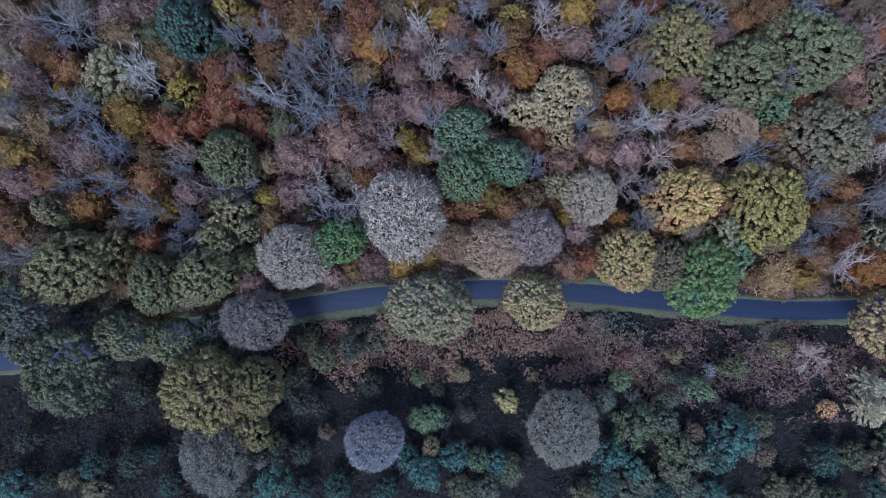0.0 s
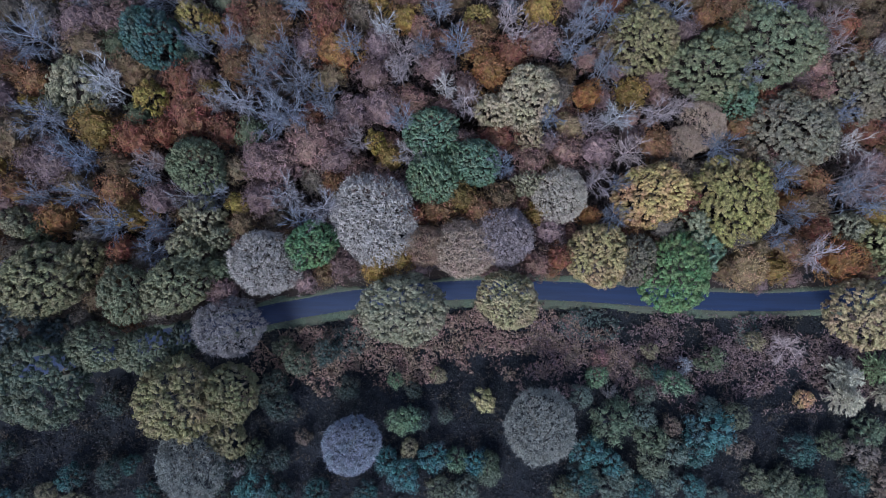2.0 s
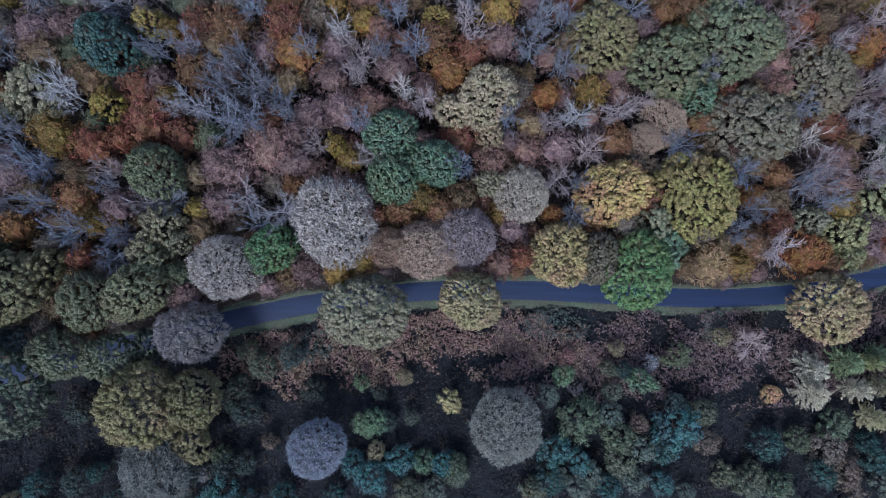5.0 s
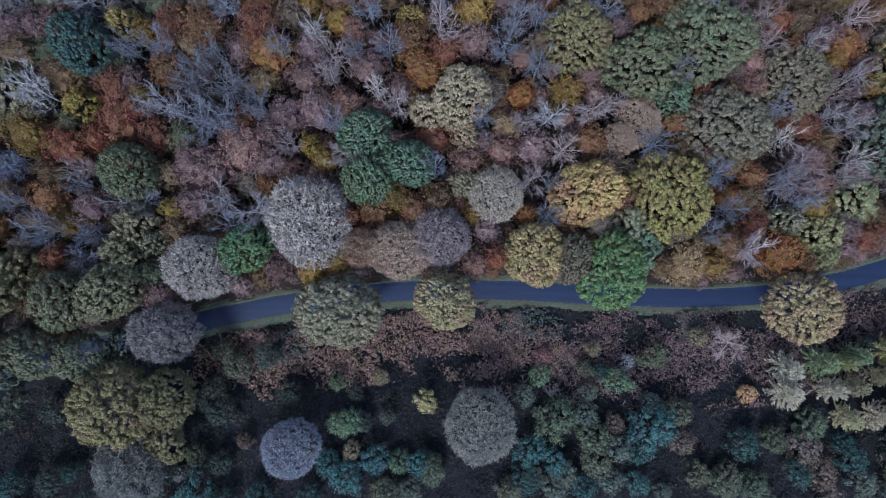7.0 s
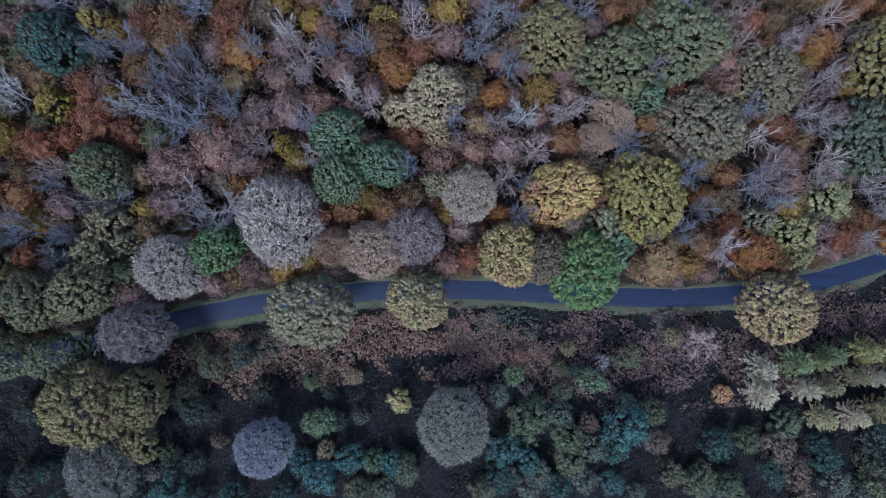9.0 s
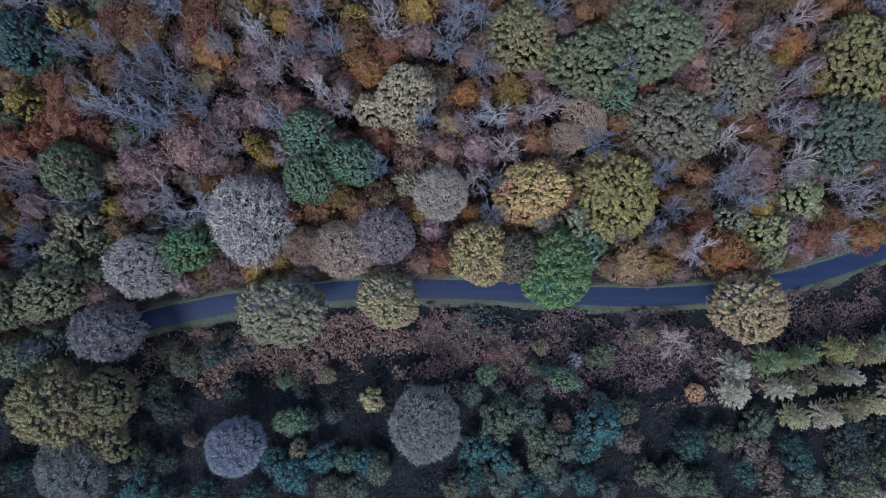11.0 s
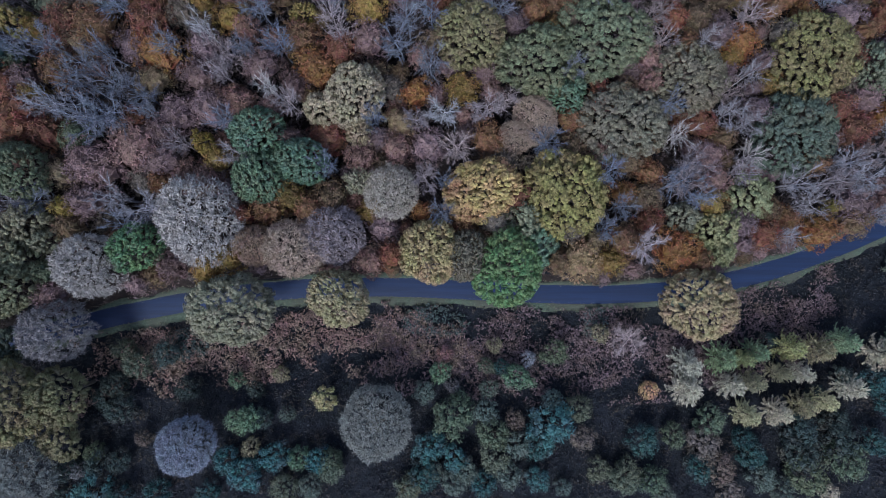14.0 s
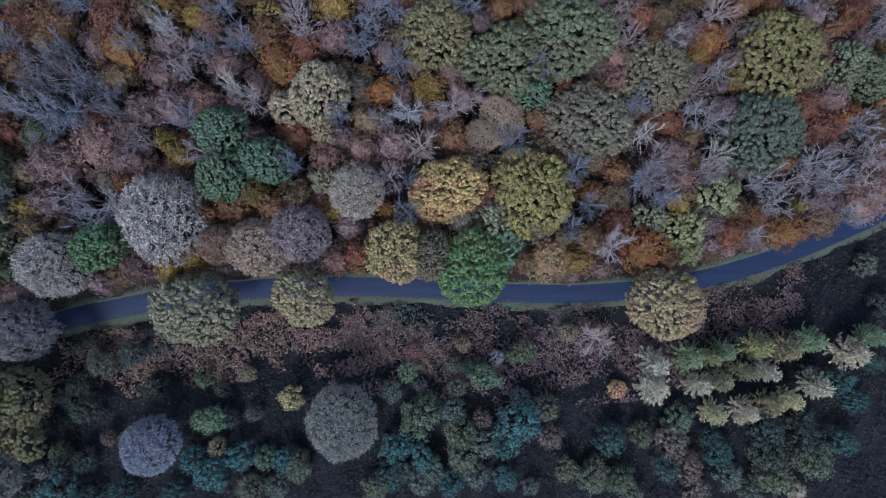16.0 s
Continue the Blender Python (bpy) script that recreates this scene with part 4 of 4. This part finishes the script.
young(108.4, -38.8, 3.52, 7.3, GREENDIM)
young(101.1, -41.7, 3.32, 6.9, GREENDIM)
young(114.0, -35.6, 2.75, 5.9, TEALDIM)
young(86.8, -45.0, 2.55, 5.6, TANDIM)
young(97.4, -45.1, 2.17, 5.0, SAGEDIM)
young(72.8, -42.8, 2.46, 5.5, GREENDIM)
young(67.6, -41.8, 2.74, 5.9, OLIVEDIM)
young(75.1, -45.3, 1.98, 4.6, SAGEDIM)
young(119.9, -20.8, 1.98, 4.6, TEALDIM)
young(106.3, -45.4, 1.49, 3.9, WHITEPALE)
young(120.4, -2.7, 1.98, 4.6, OLIVEDIM)
young(122.5, -10.2, 1.99, 4.6, DARKDIM)
young(-24.9, -17.8, 2.07, 5.0, OLIVEDIM)
young(-22.3, -20.5, 2.36, 5.5, OLIVEDIM)
young(-26.2, -24.0, 2.27, 5.3, DARKDIM)
young(-24.8, -28.4, 2.46, 5.6, DARKDIM)
young(-28.5, -26.5, 1.90, 4.6, DARKDIM)
young(-17.3, -18.5, 2.27, 5.3, DARKDIM)
young(-13.1, -24.9, 2.09, 5.0, DARKDIM)
young(-29.0, -37.9, 2.06, 5.0, DARKDIM)
young(-25.1, -37.4, 1.88, 4.6, DARKDIM)
young(-34.1, -38.8, 2.25, 5.3, DARKDIM)
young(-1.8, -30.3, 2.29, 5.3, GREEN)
young(26.8, -43.6, 2.33, 5.3, OLIVEDIM)
young(37.4, -40.3, 2.33, 5.3, SAGEDIM)
young(31.5, -40.3, 1.94, 4.6, SAGEDIM)
young(12.5, -38.4, 2.31, 5.3, GREENDIM)

# ---- the wood closes up between the trees that stand out ----
def canopy(x, y):
    """How high the wood stands over the ground there."""
    return float(np.interp(x, (-80, -30, 0, 40, 120), (15, 13, 11.2, 8, 6.5)) - ground_z(x, y))


for tries in range(9000):
    x, y, r = chance.uniform(-80, 122), chance.uniform(-30, 54), chance.uniform(2.3, 3.8)
    if y < float(lane_y(x)) + 3.4 + r * 0.6 or any((x - a) ** 2 + (y - b) ** 2 < (0.62 * (r + c)) ** 2 for a, b, c in planted):
        continue
    if chance.random() < 0.22 and y > float(lane_y(x)) + 15:
        birch(x, y, r, canopy(x, y) * chance.uniform(0.85, 1.05), chance.choice((BLUE, LILAC, PINKGREY, BLUEWHITE)))
    else:
        brown(x, y, r, canopy(x, y) * chance.uniform(0.7, 0.92), chance.choice((MAUVE, MAUVE, BROWN, BROWN, RUSSET, PINK, TANDIM, RED, OCHRE) if x > -15 else (MAUVE, TANDIM, BROWN, RUSSET, OLIVEDIM, GREENDIM, TANDIM, OCHRE)))

tall_ones, low_ones = list(planted), []
for tries in range(6000):
    x, y, r = chance.uniform(-76, 118), chance.uniform(-30, 52), chance.uniform(1.5, 2.4)
    if y < float(lane_y(x)) + 2.7 + r * 0.6 or len(low_ones) > 150:
        continue
    if any((x - a) ** 2 + (y - b) ** 2 < (c - 0.2 + 0.25 * r) ** 2 for a, b, c in tall_ones) or any((x - a) ** 2 + (y - b) ** 2 < (0.6 * (r + c)) ** 2 for a, b, c in low_ones):
        continue
    low_ones.append((x, y, r))
    brown(x, y, r, min(canopy(x, y) * chance.uniform(0.5, 0.7), 2.0 + 0.8 * (y - float(lane_y(x)))), chance.choice((MAUVE, MAUVE, BROWN, PINK)))


# ---- bracken, brambles and grass ----
def undergrowth(name, label, category, colour, x0, x1, band, density, size, seed, low=0.0, high=0.5, tuft=3, keep=None, soft=2.0, stems=0, flat=False):
    """Countless small upright fronds over a band of ground, given as distances south of the lane."""
    rng = np.random.default_rng(seed)
    n = int((x1 - x0) * (band[1] - band[0]) * density / tuft)
    x, k = rng.uniform(x0, x1, n), rng.uniform(band[0], band[1], n)
    y = lane_y(x) - k
    lump = np.sin(x * 1.3 + 2 * np.sin(y * 0.9)) * np.sin(y * 1.6 + 1.5 * np.sin(x * 0.7)) + 0.5 * np.sin(x * 3.1 + y * 2.3)
    wander = 0.6 * np.sin(x * 0.31 + 1.7 * np.sin(y * 0.23)) + 0.4 * np.sin(y * 0.47 + x * 0.13)
    edge = np.minimum(np.minimum(k - band[0], band[1] - k), np.minimum(x - x0, x1 - x)) / soft
    drift = np.sin(x * 0.55 + 2.1 * np.sin(y * 0.37 + 0.2 * x)) * np.sin(y * 0.61 - 1.3 * np.sin(x * 0.21))
    ok = rng.uniform(0, 1, n) < np.clip(edge + (0.35 * wander + 0.9 * drift) * np.clip(soft - 1, 0, 1) - 0.2 * (soft > 2), 0, 1) * (edge > 0) * np.clip(0.72 + 0.3 * lump + 0.3 * wander, 0.1, 1)
    if keep:
        ok &= keep(x, y)
    x, y, lump = (np.repeat(v[ok], tuft) for v in (x, y, lump))
    x, y = x + rng.normal(size=len(x)) * size * 0.5, y + rng.normal(size=len(x)) * size * 0.5
    z = ground_z(x, y) + low + (high - low) * rng.uniform(0.1, 1, len(x)) * (0.8 + 0.3 * lump)
    way = rng.normal(size=(len(x), 3)) * [0.6, 0.6, 0.2] + [0, 0, 0.9]
    v, f = (leaves if flat else sprays)(rng, np.column_stack([x, y, z]), way, size, 0.5)
    f = list(f)
    if stems:
        p = np.column_stack([x, y, z])[:: stems]
        tv, f4, f3 = twigs(rng, p, rng.normal(size=p.shape) * [0.6, 0.6, 0.2] + [0, 0, 1.2], 1.7, 0.035, 0.5)
        k = len(v)
        v = np.concatenate([v, tv])
        f += [tuple(int(i) + k for i in q) for q in f4 + f3]
    ob = mesh_object(name, v.tolist(), f, LEAF)
    ob.color = (*colour, 1)
    return tagged(ob, label, category, kind="stuff")


undergrowth("bracken", "pinkish brown dead bracken covering the slope below the lane", "bracken", leaf(126, 102, 96), -36, 42, (2.4, 17), 62, 0.3, 21, high=1.1, soft=5, flat=True)
undergrowth("bracken", "mauve-brown dead bracken covering the slope below the lane", "bracken", leaf(104, 86, 92), 18, 110, (2.4, 21), 56, 0.3, 27, high=1.0, soft=5, flat=True)
# Blue-black colour holds the shade in the gaps between the saplings.
undergrowth("bracken", "low bracken over the heath, with blue-black shade put into its colour", "bracken", leaf(33, 38, 48), -50, 132, (2.6, 56), 15, 0.28, 22, high=0.8, soft=1.2, flat=True)
# Near-black leaf colour paints the deep shade of the south-west corner.
undergrowth("bracken", "low undergrowth near the trees, its near-black colour standing for shade", "bracken", leaf(38, 40, 48), -92, -40, (4, 54), 14, 0.32, 30, high=0.8, soft=1.2, flat=True)
undergrowth("understorey", "mauve-brown undergrowth of twigs and saplings in the wood", "undergrowth", leaf(84, 74, 78), -82, 124, (-60, -2.9), 6, 0.46, 25, low=1.0, high=5.5, tuft=6, soft=0.7, stems=3, flat=True)
undergrowth("grass", "rough tufts of grass along the lane's edge", "grass", leaf(86, 94, 76), -40, 110, (1.8, 3.6), 16, 0.11, 23, high=0.16, soft=0.3)
undergrowth("grass", "rough tufts of grass under the wood's edge", "grass", leaf(92, 92, 78), -40, 110, (-3.2, -1.8), 16, 0.11, 24, high=0.16, soft=0.3)
for lo, hi, seed in ((1.45, 2.3, 28), (-2.3, -1.45, 29)):
    undergrowth("fallen_leaves", "pale brown fallen leaves drifted along the lane's edge", "fallen leaves", leaf(100, 94, 86), -60, 112, (lo, hi), 34, 0.09, seed, low=0.07, high=0.13, soft=0.3, flat=True)
for bx, by, half in ((32.0, 6.2, 6.5), (63.0, 5.6, 2.8), (-15.0, 8.0, 5.5)):
    undergrowth("bramble", "dark green bramble thicket among brown bracken", "bramble", leaf(64, 80, 82), bx - half, bx + half, (by - 3.6, by + 3.6), 34, 0.2, int(bx) + 60, high=1.3, soft=1.0,
                keep=lambda x, y, bx=bx, by=by, half=half: ((x - bx) / half) ** 2 + ((lane_y(x) - y - by) / 3.2) ** 2 < 1)
